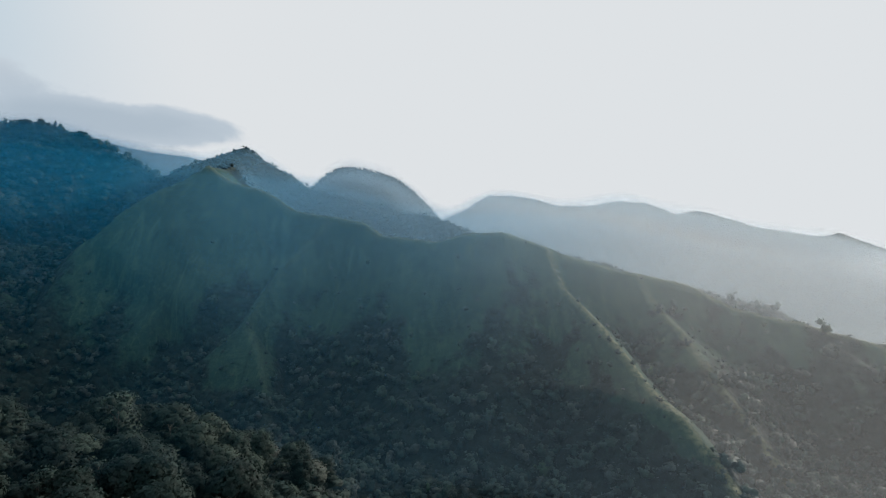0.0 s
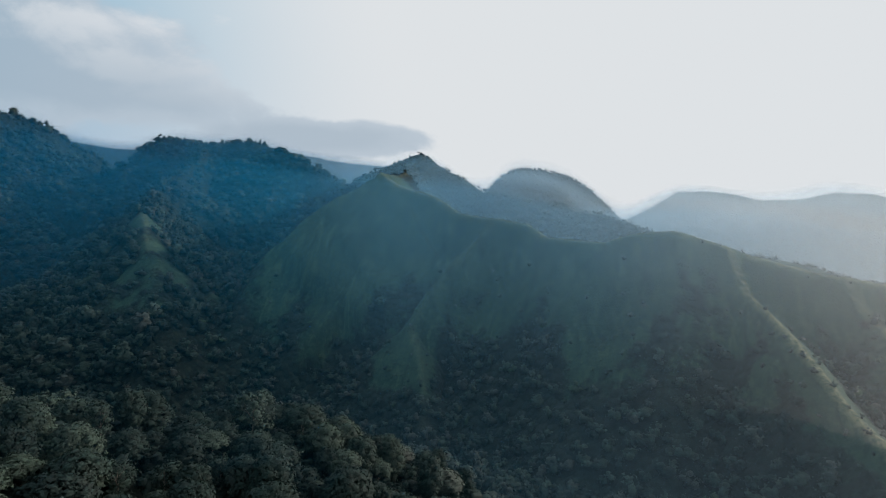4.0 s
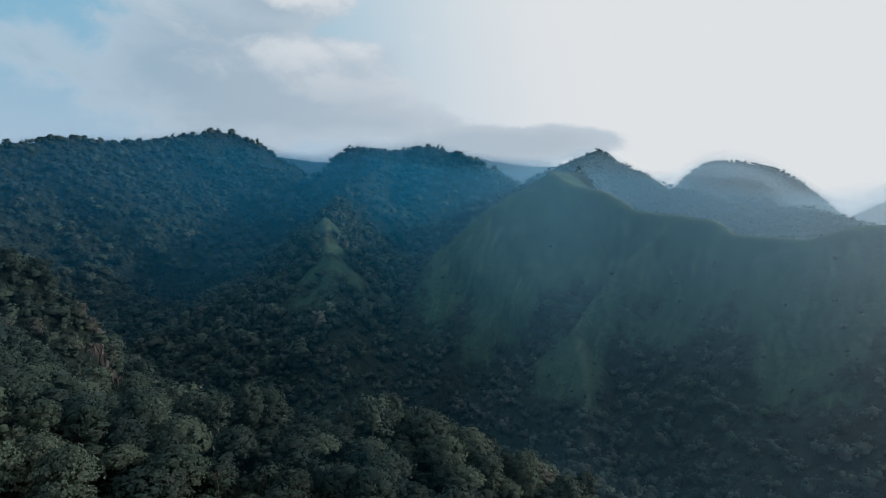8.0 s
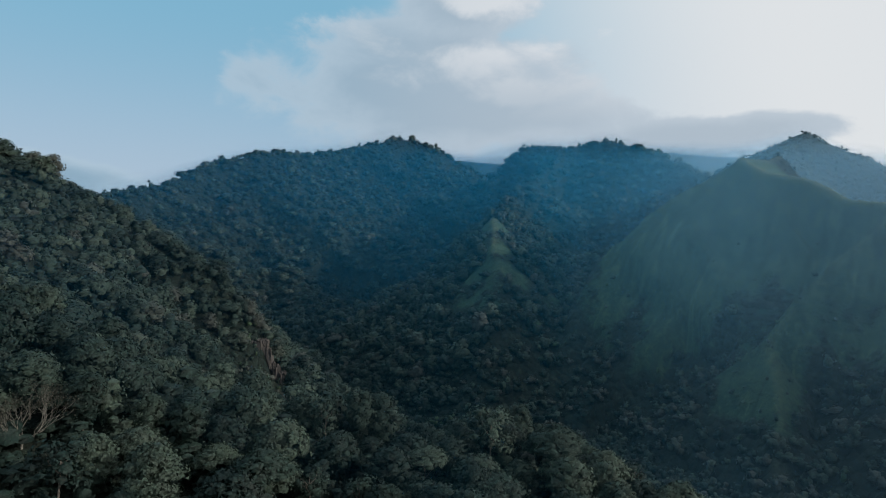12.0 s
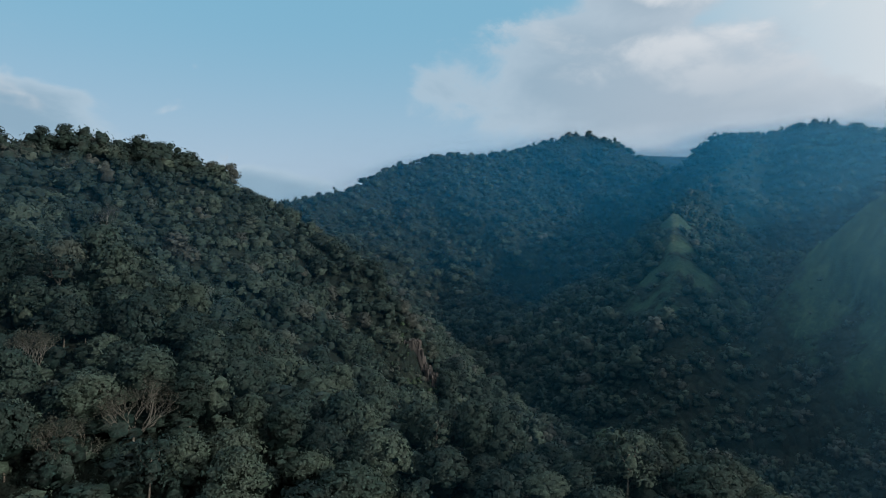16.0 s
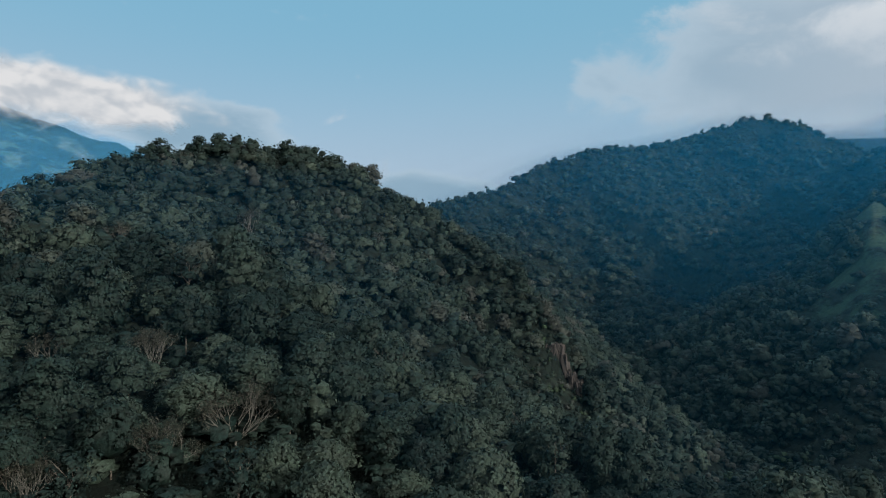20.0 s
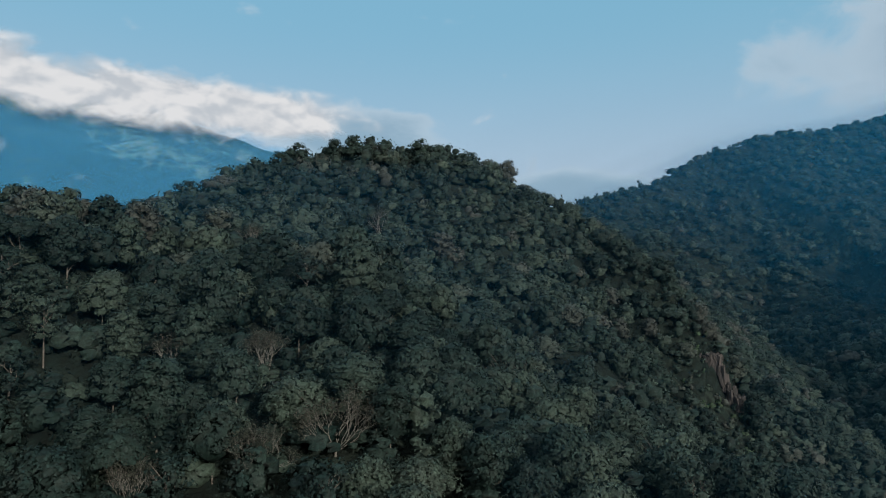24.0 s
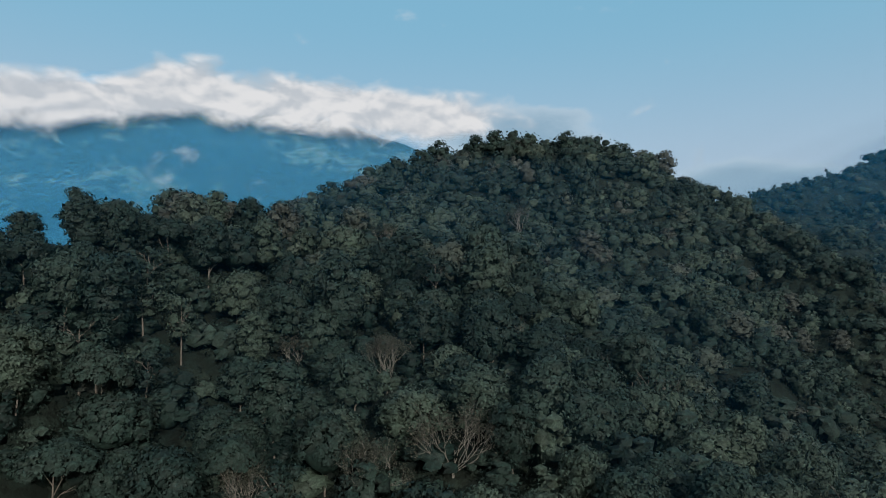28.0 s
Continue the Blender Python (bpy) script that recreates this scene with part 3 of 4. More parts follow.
def limbs(rng, base, way, length, radius, depth, spread, out):
    """Branches that fork upwards, added to out as tubes."""
    n = 4
    pts, d, p = [np.array(base, float)], np.array(way, float), np.array(base, float)
    for i in range(n):
        d = d + rng.normal(size=3) * 0.13 + np.array([0, 0, 0.08])
        d /= np.linalg.norm(d)
        p = p + d * length / n
        pts.append(p)
    radii = np.linspace(radius, radius * (0.55 if depth else 0.25), n + 1)
    out.append(tube(pts, radii, 5 if depth else 4))
    if depth:
        for k in range(rng.integers(2, 4)):
            side = rng.normal(size=3)
            side -= d * (side @ d)
            side /= np.linalg.norm(side)
            w = d + side * spread * rng.uniform(0.6, 1.2)
            limbs(rng, pts[-1 - (k % 2)], w / np.linalg.norm(w), length * rng.uniform(0.62, 0.85), radius * 0.6, depth - 1, spread, out)


def merged(parts):
    vs, fs, count = [], [], 0
    for v, f in parts:
        vs.append(v)
        fs.append(f + count)
        count += len(v)
    return np.concatenate(vs), np.concatenate(fs)


def part(name, me, parent, label=""):
    ob = new(name, me)
    ob.parent = parent
    return tagged(ob, label)


KINDS = [("round", 0.92, 1.1), ("dome", 1.10, 0.92), ("tall", 0.80, 1.32), ("flat", 1.15, 0.98), ("round", 0.82, 1.25), ("dome", 0.95, 1.05)]


def make_tree(seed, shape, wide, high):
    """A forest tree of about 15 m: a trunk, limbs that fork from it, and a crown of leaf clumps."""
    rng = np.random.default_rng(seed)
    radius, tall = 6.5 * wide, 10.8 * high
    foot = {"round": 3.6, "dome": 3.0, "open": 3.0}.get(shape, 5.2)
    root = new("forest_tree")
    bole = foot + tall * (0.75 if shape == "open" else 0.35)
    bend = rng.normal(0, 0.25, 2)
    part("trunk", mesh_from("trunk", *tube([(0, 0, -2.0), (bend[0] * 0.3, bend[1] * 0.3, bole * 0.35), (bend[0], bend[1], bole * 0.7), (bend[0] * 1.5, bend[1] * 1.5, bole)],
                                           [0.24, 0.19, 0.14, 0.06], 7), BARK, True), root)
    for k in range(5 if shape == "open" else 3):
        out, a = [], 2.1 * k + rng.uniform(0, 0.8)
        at = rng.uniform(0.45, 0.85)
        limbs(rng, (bend[0] * at, bend[1] * at, bole * at), np.array([math.cos(a), math.sin(a), 0.9]) / 1.345, radius * 0.42, 0.11, 1, 0.7, out)
        part("limb", mesh_from("limb", *merged(out), BARK, True), root)
    many, each = {"flat": (40, 78), "dome": (46, 70), "open": (15, 120)}.get(shape, (34, 92))
    v, f, out = crown(rng, radius, tall, many, each, 0.31, shape, 3, 4, False, 0.68 if shape != "open" else 0.5)
    v[:, 2] += foot - 0.6
    part("crown", mesh_from("crown", v, f, LEAF_NEAR, True, out), root)
    return root

# ---- the forest ----
def scatter(x0, x1, y0, y1, step, seed):
    """Uneven positions, about one in each step by step square."""
    rng = np.random.default_rng(seed)
    gx, gy = np.meshgrid(np.arange(x0, x1, step), np.arange(y0, y1, step))
    gx = gx + step * 0.5 * (np.arange(gx.shape[0])[:, None] % 2)
    x = (gx + rng.uniform(-0.42, 0.42, gx.shape) * step).ravel()
    y = (gy + rng.uniform(-0.42, 0.42, gx.shape) * step).ravel()
    return x, y


def mass(name, label, x, y, templates, low, high, seed, mat=None, sink=1.5, tint=0.0, stretch=1.0):
    """A wood that nobody could count, as one object: crowns on the ground, each with its own turn, size and tone."""
    rng = np.random.default_rng(seed)
    z = height(x, y)
    pick = rng.integers(0, len(templates), len(x))
    vs, fs, ns, tones, count = [], [], [], [], 0
    for k, (v, f, out) in enumerate(templates):
        m = pick == k
        n = int(m.sum())
        if not n:
            continue
        a, s = rng.uniform(0, 2 * math.pi, n), rng.uniform(low, high, n) * rng.uniform(0.85, 1.15, n)
        h = s * rng.uniform(0.82, 1.25, n) * stretch
        c, d = np.cos(a)[:, None], np.sin(a)[:, None]
        px = (v[None, :, 0] * c - v[None, :, 1] * d) * s[:, None] + x[m][:, None]
        py = (v[None, :, 0] * d + v[None, :, 1] * c) * s[:, None] + y[m][:, None]
        pz = v[None, :, 2] * h[:, None] + z[m][:, None] - sink
        vs.append(np.stack([px, py, pz], -1).reshape(-1, 3))
        ns.append(np.stack([out[None, :, 0] * c - out[None, :, 1] * d, out[None, :, 0] * d + out[None, :, 1] * c, np.broadcast_to(out[None, :, 2], (n, len(v)))], -1).reshape(-1, 3))
        fs.append((f[None] + (np.arange(n) * len(v))[:, None, None]).reshape(-1, 3) + count)
        tones.append(np.repeat(np.clip(rng.beta(1.6, 1.9, n) + tint, 0, 1), len(v)))
        count += n * len(v)
    me = mesh_from(name, np.concatenate(vs), np.concatenate(fs), mat or LEAF_MASS, True, np.concatenate(ns), tone=np.concatenate(tones))
    return tagged(new(name, me), label, "forest", kind="stuff")


def lifted(arrays, up):
    v, f, out = arrays
    return v + np.array([0, 0, up]), f, out


def low_crowns(seed, clumps, leaves, leaf, rings, sides, up, core=0.6):
    out = []
    for k, (shape, wide, high) in enumerate(KINDS):
        rng = np.random.default_rng(seed + k)
        out.append(lifted(crown(rng, 6.5 * wide, 10.8 * high, clumps, leaves, leaf, shape, rings, sides, False, core), up))
    return out


MID = low_crowns(300, 26, 56, 0.42, 3, 4, 2.4, 0.68)
UPPER = low_crowns(350, 20, 40, 0.46, 3, 4, 0.8, 0.60)
FLANK = low_crowns(425, 9, 14, 0.95, 3, 4, 0.5, 0.72)
FAR = low_crowns(400, 7, 11, 1.1, 3, 4, 0.0, 0.66)
SCRUB = low_crowns(475, 3, 9, 1.0, 3, 4, 0.0, 0.62)
UNDER = low_crowns(450, 8, 26, 0.48, 3, 4, 0.0, 0.60)

# the hill: the trees of the slope and spur nearest to the flight stand singly, the rest as one wood
def clear_of(x, y, px, py, wide=5.0, ahead=11.5):
    """Off a bare tree and off the small clearing on its downhill side."""
    u, v = (x - px) * 0.95 + (y - py) * 0.31, (y - py) * 0.95 - (x - px) * 0.31
    return ~((u > -5.5) & (u < ahead) & (np.abs(v) < wide))


PALE_SPOTS = [(-131, 91), (-122.5, 78), (-150, 69), (-264, 73)]


def hill_spots(step, seed):
    """Where trees stand on the hill and its spur: off the bare trees and off the bank below the rock face."""
    x, y = scatter(-560, 120, -190, 345, step, seed)
    z = height(x, y)
    ok = (z > 50) & ~((x + 0.35 * y < -395) & (z < 185)) & (x < -48) & in_sight(x, y, 17.0)
    for px, py in PALE_SPOTS:
        ok &= clear_of(x, y, px, py)
    ok &= np.hypot((x + 287) * 0.8, y - 214) > 13.0
    return x[ok], y[ok], z[ok]


hx, hy, hz = hill_spots(10.4, 71)
rank = np.argsort(np.hypot(hx + 78, (hy - 105) * 0.85))
single, rest = rank[:300], rank[300:]

def plant_single_trees():
    rng = np.random.default_rng(5)
    first = [make_tree(100 + k, *KINDS[k % len(KINDS)]) for k in range(12)] + [make_tree(130 + k, "open", 0.92, 1.0 + 0.12 * k) for k in range(2)]
    labels = {"round": "broad round-crowned forest tree in dull green leaf", "tall": "tall narrow forest tree in dark green leaf",
              "flat": "spreading flat-topped forest tree with grey-green leaves", "dome": "broad domed forest tree with dense clumped leaves",
              "open": "open-crowned forest tree with a pale trunk and limbs"}
    for k, root in enumerate(first):
        tagged(root, labels[KINDS[k % len(KINDS)][0] if k < 12 else "open"], "tree", "trees of the wooded slope")
    for i, q in enumerate(single):
        s = rng.uniform(0.76, 1.12) * (1.22 if rng.random() < 0.16 else 1.0)
        spot = (Matrix.Translation((hx[q], hy[q], hz[q] - 0.9)) @ Matrix.Rotation(rng.uniform(0, 6.28), 4, "Z")
                @ Matrix.Diagonal((s, s, s * rng.uniform(0.95, 1.25), 1)))
        if i < len(first):
            first[i].matrix_basis = spot
        else:
            k = int(rng.integers(0, len(first)))
            was = first[k].matrix_basis.copy()
            first[k].matrix_basis = Matrix.Identity(4)
            copy_thing(first[k], spot)
            first[k].matrix_basis = was


plant_single_trees()
below = rest[np.hypot(hx[rest] - 5, hy[rest] - 90) <= 215]
mass("hill_forest", "dense broadleaf forest on the lower slope of the rounded hill", hx[below], hy[below], MID, 0.76, 1.2, 81, stretch=1.1)
tx, ty, tz = hill_spots(10.9, 72)
above = (np.hypot(tx - 5, ty - 90) > 210) & (tx > -480)
mass("hilltop_forest", "dense broadleaf forest on the upper slope and top of the hill", tx[above], ty[above], UPPER, 0.78, 1.14, 84, tint=0.0, sink=3.4, stretch=0.92)

# saplings and shrubs that close the gaps below the trees
ux, uy = scatter(-470, 10, -130, 320, 6.6, 73)
uz = table(ux, uy)
keep = (uz > 50) & ~((ux + 0.35 * uy < -395) & (uz < 185)) & in_sight(ux, uy, 22.0)
keep &= np.hypot((ux + 287) * 0.8, uy - 214) > 13.0
for px, py in PALE_SPOTS:
    keep &= clear_of(ux, uy, px, py, 3.0, 3.0)
near_by = np.hypot(ux + 40, uy - 95) < 175
# negative tint: the gaps' shade is put into the tone of these plants
mass("undergrowth", "green shrubs and saplings between the forest trees, toned down for shade", ux[keep & near_by], uy[keep & near_by], UNDER, 0.46, 0.80, 86, sink=1.5, tint=-0.18)
mass("undergrowth", "shrubs between the trees of the upper slope, toned down for shade", ux[keep & ~near_by], uy[keep & ~near_by], SCRUB, 0.5, 0.85, 89, sink=2.0, tint=-0.15)

# low scrub on the bank below the rock face
bx, by = scatter(-312, -262, 194, 240, 3.4, 77)
bank = (np.hypot((bx + 287) * 0.8, by - 214) < 17.0) & (np.hypot(bx + 296, by - 217) > 3.5)
mass("bank_scrub", "low fresh green scrub on the bank below the rock face", bx[bank], by[bank], SCRUB, 0.16, 0.34, 95, sink=0.5, tint=0.25)

# the valley and the mountains
def open_country(step, seed):
    """Spots off the wooded hill that can be seen, with the ground's height and the share of grass there."""
    x, y = scatter(-1250, 520, -150, 1120, step, seed)
    z = height(x, y)
    below = (x > -48) & (x < 190) & (y < 140)          # the valley under the flight
    ok = ~((x > -560) & (x < -48) & (y < 345) & (z > 50)) & (np.hypot(x + 10, y - 70) < 1500) & (below | (y > 90))
    ok[ok] = in_sight(x[ok], y[ok]) | below[ok]
    x, y, z = x[ok], y[ok], z[ok]
    return x, y, z, grass_cover(x, y, z), np.hypot(x + 10, y - 70)


rngf = np.random.default_rng(17)
fx, fy, fz, cover, off = open_country(9.6, 91)
wood = (cover < rngf.uniform(0.05, 0.75, len(fx)) ** 1.5) & (rngf.random(len(fx)) < 0.93) & (fx < -330)
lower, left = wood & (off < 640), wood & (off >= 640)
mass("lower_forest", "dense forest on the flanks below the grass pyramid", fx[lower], fy[lower], FLANK, 0.65, 1.2, 88, sink=3.0, tint=0.0)
mass("mountain_forest", "dark forest on the mountains behind the grass pyramid", fx[left], fy[left], FAR, 0.50, 1.15, 82, sink=3.6, tint=-0.08, stretch=0.85)
fx, fy, fz, cover, off = open_country(7.2, 93)
wood = (cover < rngf.uniform(0.05, 0.75, len(fx)) ** 1.5) & (rngf.random(len(fx)) < 0.95) & (fx >= -330)
right, back = wood & (fy < 690) & ((fz < 118) | (fx < -240)), wood & (fy >= 690)
mass("valley_forest", "scrub and forest in the valley below the grass slopes", fx[right], fy[right], SCRUB, 0.40, 0.80, 83, tint=0.05, sink=1.8)
low_wood = (cover < 0.35) & (fx < -330) & (off < 700)
mass("flank_scrub", "shrubs and young trees between the trees of the lower flanks", fx[low_wood], fy[low_wood], SCRUB, 0.42, 0.80, 96, sink=1.8, tint=-0.05)
mass("ridge_forest", "low forest on the peak and dome behind the grass", fx[back], fy[back], SCRUB, 0.34, 0.58, 85, sink=1.6, stretch=0.7, tint=-0.1)
shrub = (cover > 0.35) & (fz < 170) & (fx > -500) & (fy < 690) & (rngf.random(len(fx)) < 0.10 + 0.55 * np.clip((130 - fz) / 60, 0, 1))
mass("slope_shrubs", "scattered low shrubs on the grassy mountain slopes", fx[shrub], fy[shrub], SCRUB, 0.12, 0.32, 87, sink=0.6, tint=0.22)

# single trees that stand out on the skylines
for k, c in enumerate((12, 14, 17, 19, 18)):
    pts = CRESTS[c][0]
    rngk = np.random.default_rng(500 + k)
    many = 150 if c in (12, 14) else 170
    s = rngk.uniform(0, len(pts) - 1.001, many)
    i = s.astype(int)
    p = pts[i] + (pts[i + 1] - pts[i]) * (s - i)[:, None] + rngk.normal(0, 4, (many, 3))
    low, high = (0.30, 0.54) if c in (12, 14) else (0.13, 0.24) if c in (17, 19) else (0.16, 0.24)
    mass("ridge_trees", "row of trees standing along a mountain crest", p[:, 0], p[:, 1], SCRUB, low, high, 600 + k, sink=1.2, stretch=1.25)


# ---- bare and dry trees that stand out pale among the green ----
def pale_tree(seed, x, y, tall, spread, leaves, label, forks=3):
    rng = np.random.default_rng(seed)
    root = new("bare_tree")
    fork = tall * 0.10
    part("trunk", mesh_from("trunk", *tube([(0, 0, -1.5), (0.1, 0, fork * 0.5), (0.25, 0.1, fork)], [0.32, 0.26, 0.20], 7), PALE_BARK, True), root)
    twigs = []
    for k in range(9):
        out = []
        a = 2 * math.pi * (k * 0.382 + rng.uniform(-0.05, 0.05))
        lean = spread * (0.25 + 0.75 * math.sqrt((k + 0.5) / 9)) * rng.uniform(0.85, 1.15)
        w = np.array([math.cos(a) * lean, math.sin(a) * lean, 1.0])
        limbs(rng, (0.2, 0.1, fork * rng.uniform(0.75, 1.0)), w / np.linalg.norm(w), tall * rng.uniform(0.29, 0.36) * (0.72 + 0.2 * spread) * (0.86 if forks > 3 else 1.0), 0.115, forks, 0.36 + 0.16 * spread, out)
        part("limb", mesh_from("limb", *merged(out), PALE_BARK, True), root)
        twigs += [v[-8:] for v, f in out if len(v) < 22]
    if leaves:
        tips = np.concatenate(twigs)
        pick = tips[rng.integers(0, len(tips), leaves)] + rng.normal(0, 0.5, (leaves, 3)) + np.array([0, 0, 0.3])
        v, f, _ = sprays(rng, pick, np.tile([0.0, 0.0, 1.0], (leaves, 1)), 0.17)
        part("crown", mesh_from("crown", v, f, LEAF_DRY), root, "sparse grey-brown dry leaves")
    root.matrix_basis = Matrix.Translation((x, y, float(height(np.array([x]), np.array([y]))[0]) - 0.3))
    return tagged(root, label, "tree", "bare trees on the slope")


pale_tree(900, -131.0, 91.0, 15.0, 1.7, 3600, "spreading bare tree with pale fanned branches among green crowns", 4)
pale_tree(901, -122.5, 78.0, 13.0, 1.3, 3000, "half-bare tree with pale limbs and thin dry twigs", 4)
pale_tree(902, -150.0, 69.0, 16.0, 0.5, 2600, "tall dry tree with upright pale branches on the slope")
pale_tree(903, -264.0, 73.0, 16.0, 0.8, 2200, "dry tree with bare limbs near the hilltop")
pale_tree(904, -112.0, 60.0, 14.0, 0.40, 1500, "tall thin tree with a pale trunk and sparse dry leaves")
pale_tree(905, -150.0, 46.0, 14.0, 0.50, 1500, "brownish dry tree with fine bare twigs")
pale_tree(906, -170.0, 92.0, 14.0, 0.55, 1500, "dry tree with bare limbs on the wooded slope")
pale_tree(907, -213.0, 40.0, 13.0, 0.55, 1500, "dull brown dry tree below the hill's shoulder")


def cliff():
    """A small bare rock face of upright slabs on the hill's flank."""
    rng = np.random.default_rng(77)
    root = new("rock_face")
    foot = np.array([-297.0, 218.0])
    along, out = np.array([-0.42, -0.91]), np.array([0.91, -0.42])
    for k in range(14):
        bm = bmesh.new()
        bmesh.ops.create_cube(bm, size=1.0)
        bmesh.ops.subdivide_edges(bm, edges=bm.edges[:], cuts=2, use_grid_fill=True)
        for v in bm.verts:
            v.co += Vector(rng.uniform(-0.13, 0.13, 3))
        p = foot + along * (k - 6.5) * 1.25 + out * rng.uniform(-1.2, 1.0)
        z = float(height(np.array([p[0]]), np.array([p[1]]))[0])
        tall = rng.uniform(4.5, 7)
        me = bpy.data.meshes.new("rock_slab")
        bm.to_mesh(me)
        bm.free()
        me.materials.append(ROCK)
        slab = part("rock_slab", me, root)
        slab.matrix_basis = (Matrix.Translation((p[0] + 297.0, p[1] - 218.0, min(z, 103.0) + tall * 0.45)) @ Matrix.Rotation(math.atan2(along[1], along[0]) + rng.uniform(-0.3, 0.3), 4, "Z")
                             @ Matrix.Diagonal((rng.uniform(1.6, 2.8), 4.5, tall * 1.3, 1)))
    root.location = (-297.0, 218.0, 0.0)
    return tagged(root, "small bare brown rock face on the wooded flank", "cliff")


cliff()

# ---- sheets that stand in for haze in the valleys, and for cloud about the volcano ----
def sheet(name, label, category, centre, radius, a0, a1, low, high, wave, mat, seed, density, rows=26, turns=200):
    """A curved upright sheet, standing in for haze and cloud, from low to high(turn) and thinly on; density(turn,
    height) gives its values across and up it.
    """
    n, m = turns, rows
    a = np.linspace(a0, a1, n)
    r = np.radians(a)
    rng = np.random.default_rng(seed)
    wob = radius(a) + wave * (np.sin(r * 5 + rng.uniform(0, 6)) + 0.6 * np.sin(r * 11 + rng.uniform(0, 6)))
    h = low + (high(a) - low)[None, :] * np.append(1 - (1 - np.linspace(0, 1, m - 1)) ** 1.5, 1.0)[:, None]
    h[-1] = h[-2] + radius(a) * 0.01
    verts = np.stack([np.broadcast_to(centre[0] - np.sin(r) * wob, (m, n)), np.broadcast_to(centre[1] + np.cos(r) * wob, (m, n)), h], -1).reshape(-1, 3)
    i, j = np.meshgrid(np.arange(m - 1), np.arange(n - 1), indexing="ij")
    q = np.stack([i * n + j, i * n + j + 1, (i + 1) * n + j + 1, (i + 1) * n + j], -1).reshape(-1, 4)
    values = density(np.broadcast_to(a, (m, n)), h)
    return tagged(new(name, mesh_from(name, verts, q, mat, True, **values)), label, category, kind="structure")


def step(x, a, b):
    t = np.clip((x - a) / (b - a), 0, 1)
    return t * t * (3 - 2 * t)


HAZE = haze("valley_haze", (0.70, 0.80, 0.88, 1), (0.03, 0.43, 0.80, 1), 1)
# warm white: the sun's glare put into this sheet's colour
WARM_HAZE = haze("sun_glare_haze", (0.90, 0.83, 0.77, 1), (0.70, 0.78, 0.84, 1), 5)
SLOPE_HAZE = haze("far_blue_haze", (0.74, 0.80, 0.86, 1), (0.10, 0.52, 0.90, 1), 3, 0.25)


def along(pairs):
    """A smooth run of values over the turn, in degrees to the left of +y."""
    at, value = np.array(pairs, float).T
    return lambda a: np.interp(a, at, value)


# how high the land beyond each distance rises, by turn, as seen from over the valley
_turn, _reach = np.arange(-90.0, 200.0, 0.5), np.geomspace(150, 4600, 150)
_a, _r = np.meshgrid(np.radians(_turn), _reach)
_rise = (height(-10 - np.sin(_a) * _r, 70 + np.cos(_a) * _r) - 150) / _r


def skyline(radius, slack):
    """The height at that distance below which land, not sky, lies behind, seen from anywhere along the flight."""
    lift = np.array([np.max(_rise[_reach > radius(t) * 1.02, i]) for i, t in enumerate(_turn)])
    k = max(1, int(slack / 0.5))
    soft = np.convolve(np.pad(lift, k, mode="edge"), np.ones(2 * k + 1) / (2 * k + 1), "valid")
    return lambda a: 150 + radius(a) * np.interp(a, _turn, soft)


def haze_sheet(k, radius, white, blue, tone, foot=((0, 1.0),), rise=60.0, slack=2.0, over=0.004):
    """A sheet in place of deep hazy air. white, blue: the shares of sunlit and of shaded haze, put into its colour over
    the turn; foot: what is left of it down in the shaded valley, below rise.
    """
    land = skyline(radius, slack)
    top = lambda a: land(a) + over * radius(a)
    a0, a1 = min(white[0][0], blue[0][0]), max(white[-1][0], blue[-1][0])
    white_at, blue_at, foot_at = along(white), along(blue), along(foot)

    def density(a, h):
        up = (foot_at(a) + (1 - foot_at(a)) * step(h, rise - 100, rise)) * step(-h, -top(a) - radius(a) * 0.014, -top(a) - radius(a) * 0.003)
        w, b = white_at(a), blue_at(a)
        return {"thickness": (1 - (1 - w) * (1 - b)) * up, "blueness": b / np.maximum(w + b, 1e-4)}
    sheet("haze_sheet", "see-through sheet standing in for haze across the valley", "haze", (-10, 70), radius, a0, a1, 0.0, lambda a: top(a) + radius(a) * 0.056, 6.0, tone, k, density)


VALLEY = along([(-70, 190), (-30, 195), (0, 205), (14, 212), (30, 222), (40, 248), (50, 285), (60, 330), (70, 370), (80, 400), (100, 430)])
BEHIND = along([(-70, 560), (-20, 540), (0, 560), (14, 640), (24, 700), (40, 740), (100, 780)])
haze_sheet(0, VALLEY, [(-80, 0.22), (-20, 0.15), (0, 0.11), (14, 0.07), (34, 0.0)],
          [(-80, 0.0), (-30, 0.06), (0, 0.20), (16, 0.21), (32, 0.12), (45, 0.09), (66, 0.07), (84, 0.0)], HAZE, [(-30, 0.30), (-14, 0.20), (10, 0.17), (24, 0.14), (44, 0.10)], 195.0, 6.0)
haze_sheet(1, lambda a: VALLEY(a) + 60, [(-80, 0.26), (-30, 0.24), (-14, 0.10), (-2, 0.0)], [(-80, 0.0), (-2, 0.0)], WARM_HAZE, [(-30, 0.3), (-14, 0.15), (5, 0.12)], 195.0, 6.0)
haze_sheet(2, BEHIND, [(-80, 0.22), (-20, 0.22), (4, 0.18), (14, 0.13), (30, 0.0)],
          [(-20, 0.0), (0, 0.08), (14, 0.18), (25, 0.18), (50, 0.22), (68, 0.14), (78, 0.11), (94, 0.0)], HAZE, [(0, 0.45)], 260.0)
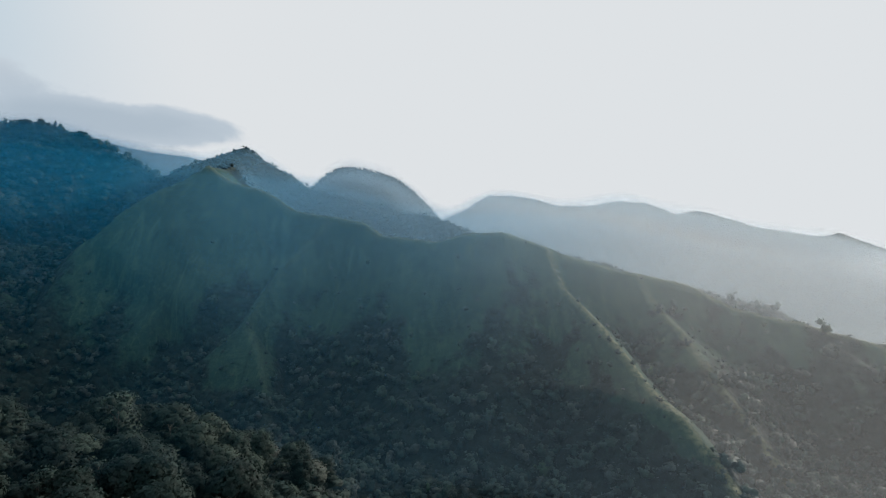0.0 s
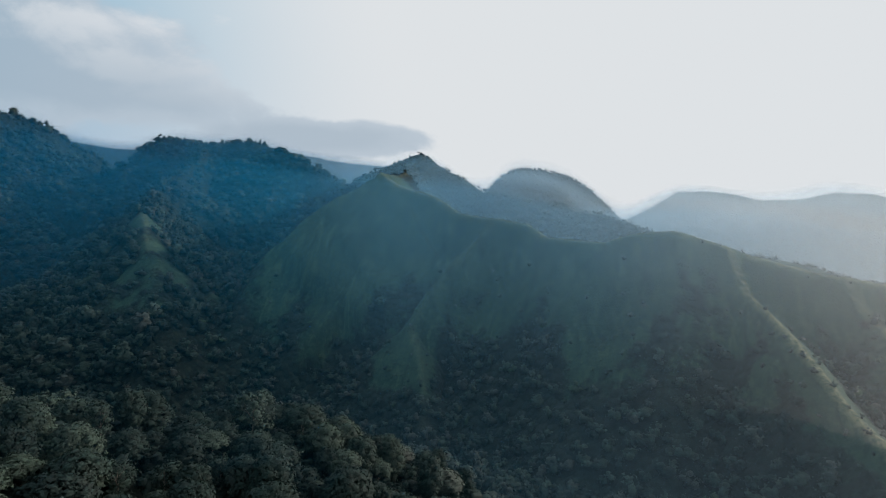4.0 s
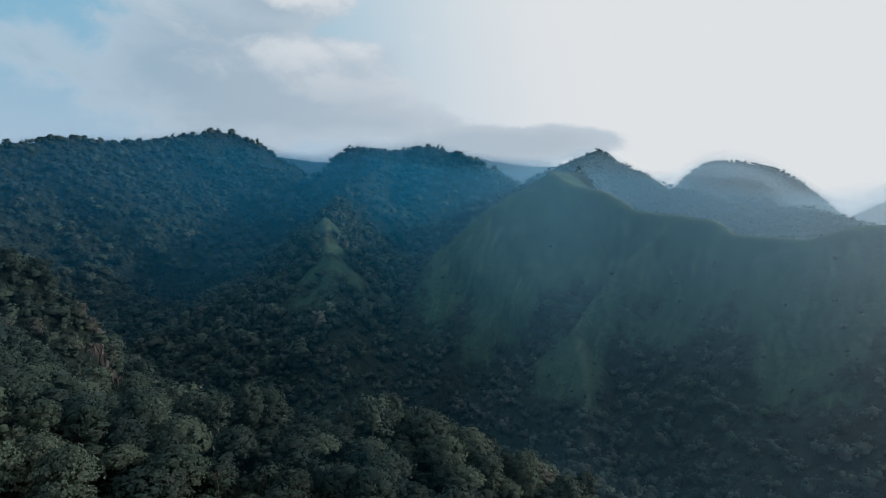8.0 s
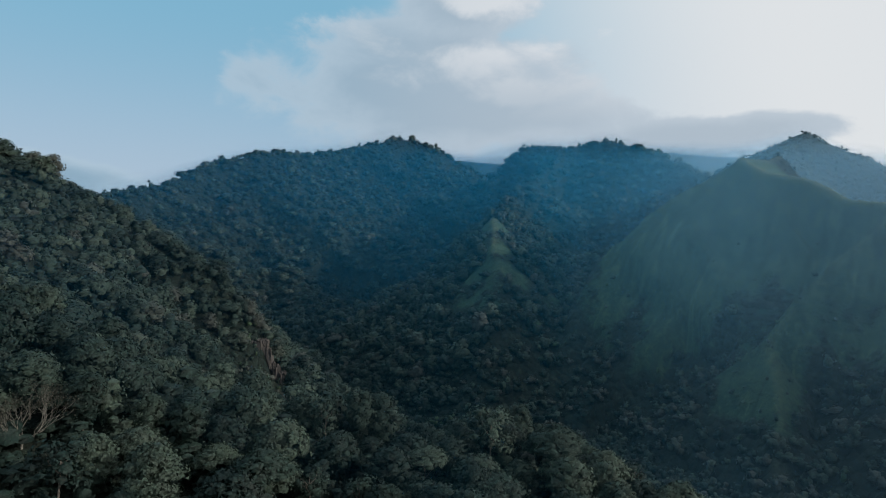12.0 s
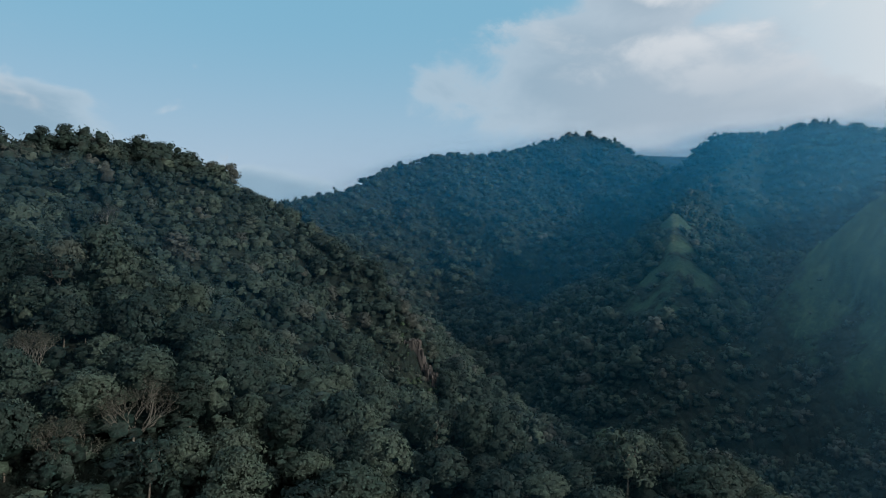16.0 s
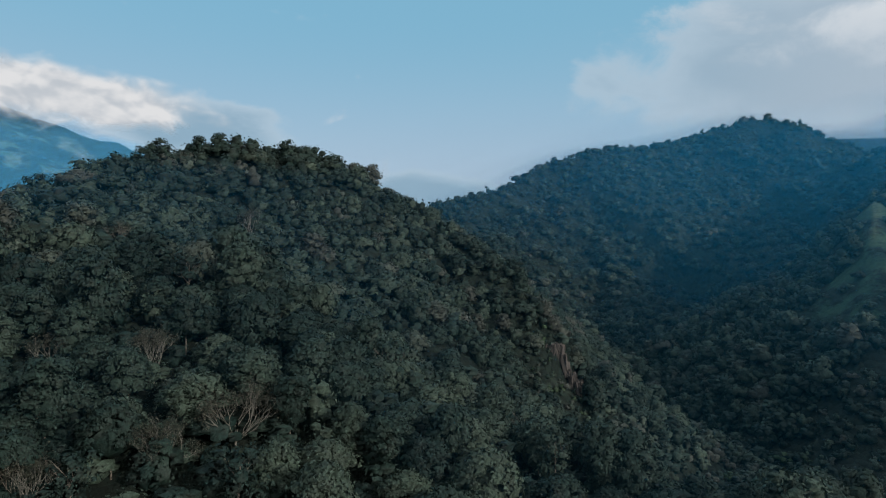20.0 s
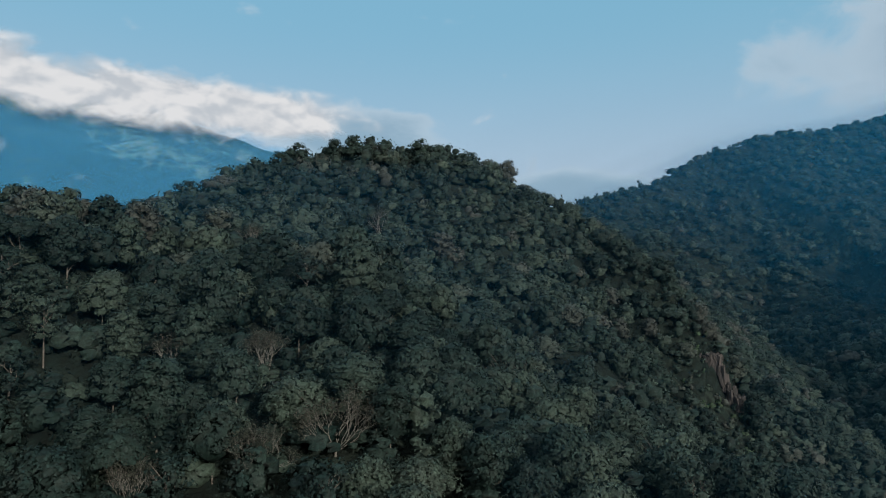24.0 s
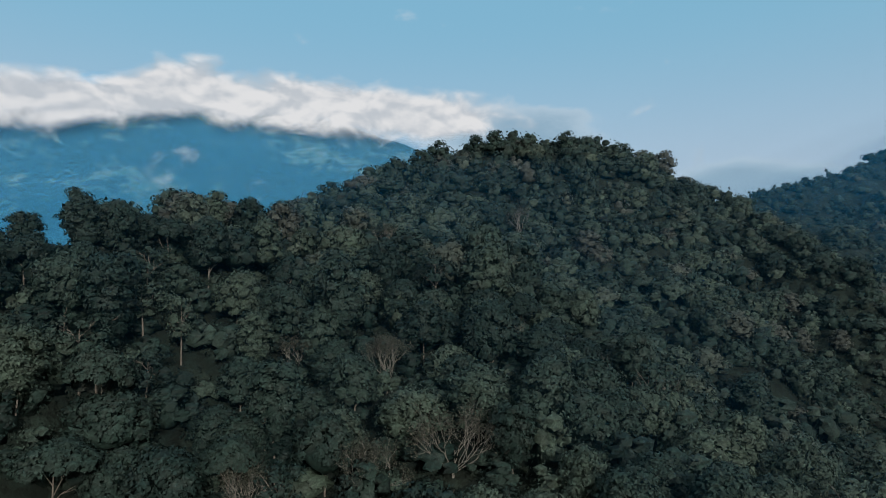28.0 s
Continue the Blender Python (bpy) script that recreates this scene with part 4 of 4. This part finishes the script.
haze_sheet(11, lambda a: BEHIND(a) - 130, [(20, 0.0), (94, 0.0)], [(20, 0.0), (40, 0.16), (66, 0.10), (78, 0.07), (94, 0.0)], HAZE, [(0, 0.3)], 260.0)
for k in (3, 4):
    haze_sheet(k, lambda a: 790 + 42 * k + 0 * a, [(-80, 0.22), (-5, 0.18), (20, 0.13), (46, 0.0)], [(-30, 0.0), (0, 0.08), (20, 0.13), (46, 0.0)], HAZE, slack=1.5, over=0.003)
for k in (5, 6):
    haze_sheet(k, lambda a: 1150 + 50 * k + 0 * a, [(-80, 0.22), (15, 0.20), (40, 0.10), (60, 0.0)], [(5, 0.0), (25, 0.08), (60, 0.22), (84, 0.21), (94, 0.0)], HAZE, slack=1.5, over=0.0)
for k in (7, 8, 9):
    haze_sheet(k, lambda a: 1361 + 12 * k + 0 * a, [(88, 0.0), (180, 0.0)], [(88, 0.0), (96, 0.16), (168, 0.16), (180, 0.0)], SLOPE_HAZE, over=0.006)
# two faint added sheets that lift and blue the hill's dark tones
haze_sheet(12, lambda a: 118 + 0 * a, [(-10, 0.0), (180, 0.0)], [(-10, 0.0), (35, 0.012), (168, 0.012), (180, 0.0)], HAZE, slack=9.0)
haze_sheet(10, lambda a: 200 + 0 * a, [(60, 0.0), (180, 0.0)], [(60, 0.0), (90, 0.05), (165, 0.05), (180, 0.0)], HAZE, slack=9.0)


def cloud_glow_sheet():
    """A glowing sheet for the white cumulus that lies along the volcano's upper slopes, far beyond the hill."""
    m, n = material("cumulus")
    where = n.add("ShaderNodeNewGeometry").outputs["Position"]
    thick = n.add("ShaderNodeAttribute", attribute_name="thickness").outputs["Fac"]
    p = n.add("ShaderNodeMapping", (0, where), ("Scale", (0.0022, 0.0022, 0.0035))).outputs[0]
    def billow(shift):
        q = n.add("ShaderNodeMapping", (0, p), ("Location", shift)).outputs[0]
        return n.math("ADD", n.math("MULTIPLY", n.noise(q, 3.6, 3.0, 0.5, 0.4), 0.80), n.math("MULTIPLY", n.noise(q, 9.0, 4.0, 0.5, 0.3), 0.20))
    body = billow((0, 0, 0))
    a = n.ramp(n.math("ADD", n.math("MULTIPLY", thick, 0.7), n.math("MULTIPLY", body, 1.0)), 0.62, 0.95)
    # lit and shaded sides of the billows, painted into the glow's colour
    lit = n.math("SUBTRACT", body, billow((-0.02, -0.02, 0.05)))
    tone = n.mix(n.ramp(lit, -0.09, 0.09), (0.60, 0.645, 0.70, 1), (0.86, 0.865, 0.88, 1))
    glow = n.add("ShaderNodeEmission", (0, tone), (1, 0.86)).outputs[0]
    thin = n.add("ShaderNodeBsdfTransparent").outputs[0]
    n.add("ShaderNodeOutputMaterial", (0, n.add("ShaderNodeMixShader", (0, a), (1, thin), (2, glow)).outputs[0]))

    def thickness(turn, h):
        middle = 520 - 3.8 * np.clip(turn - 130, 0, 30) - 1.4 * np.clip(124 - turn, 0, 40) + 6 * np.sin(turn * 0.45)
        return {"thickness": np.clip(1 - np.abs(h - middle) / 90.0, 0, 1) * step(turn, 96, 110) * step(-turn, -176, -160)}
    return sheet("cloud_glow_sheet", "glowing sheet painted as a white cumulus bank along the volcano's shoulder", "cloud", (-10, 70), lambda a: 1424 + 0 * a, 85, 178, 253.0, lambda a: 745 + 0 * a, 3, m, 9, thickness, 40)


cloud_glow_sheet()
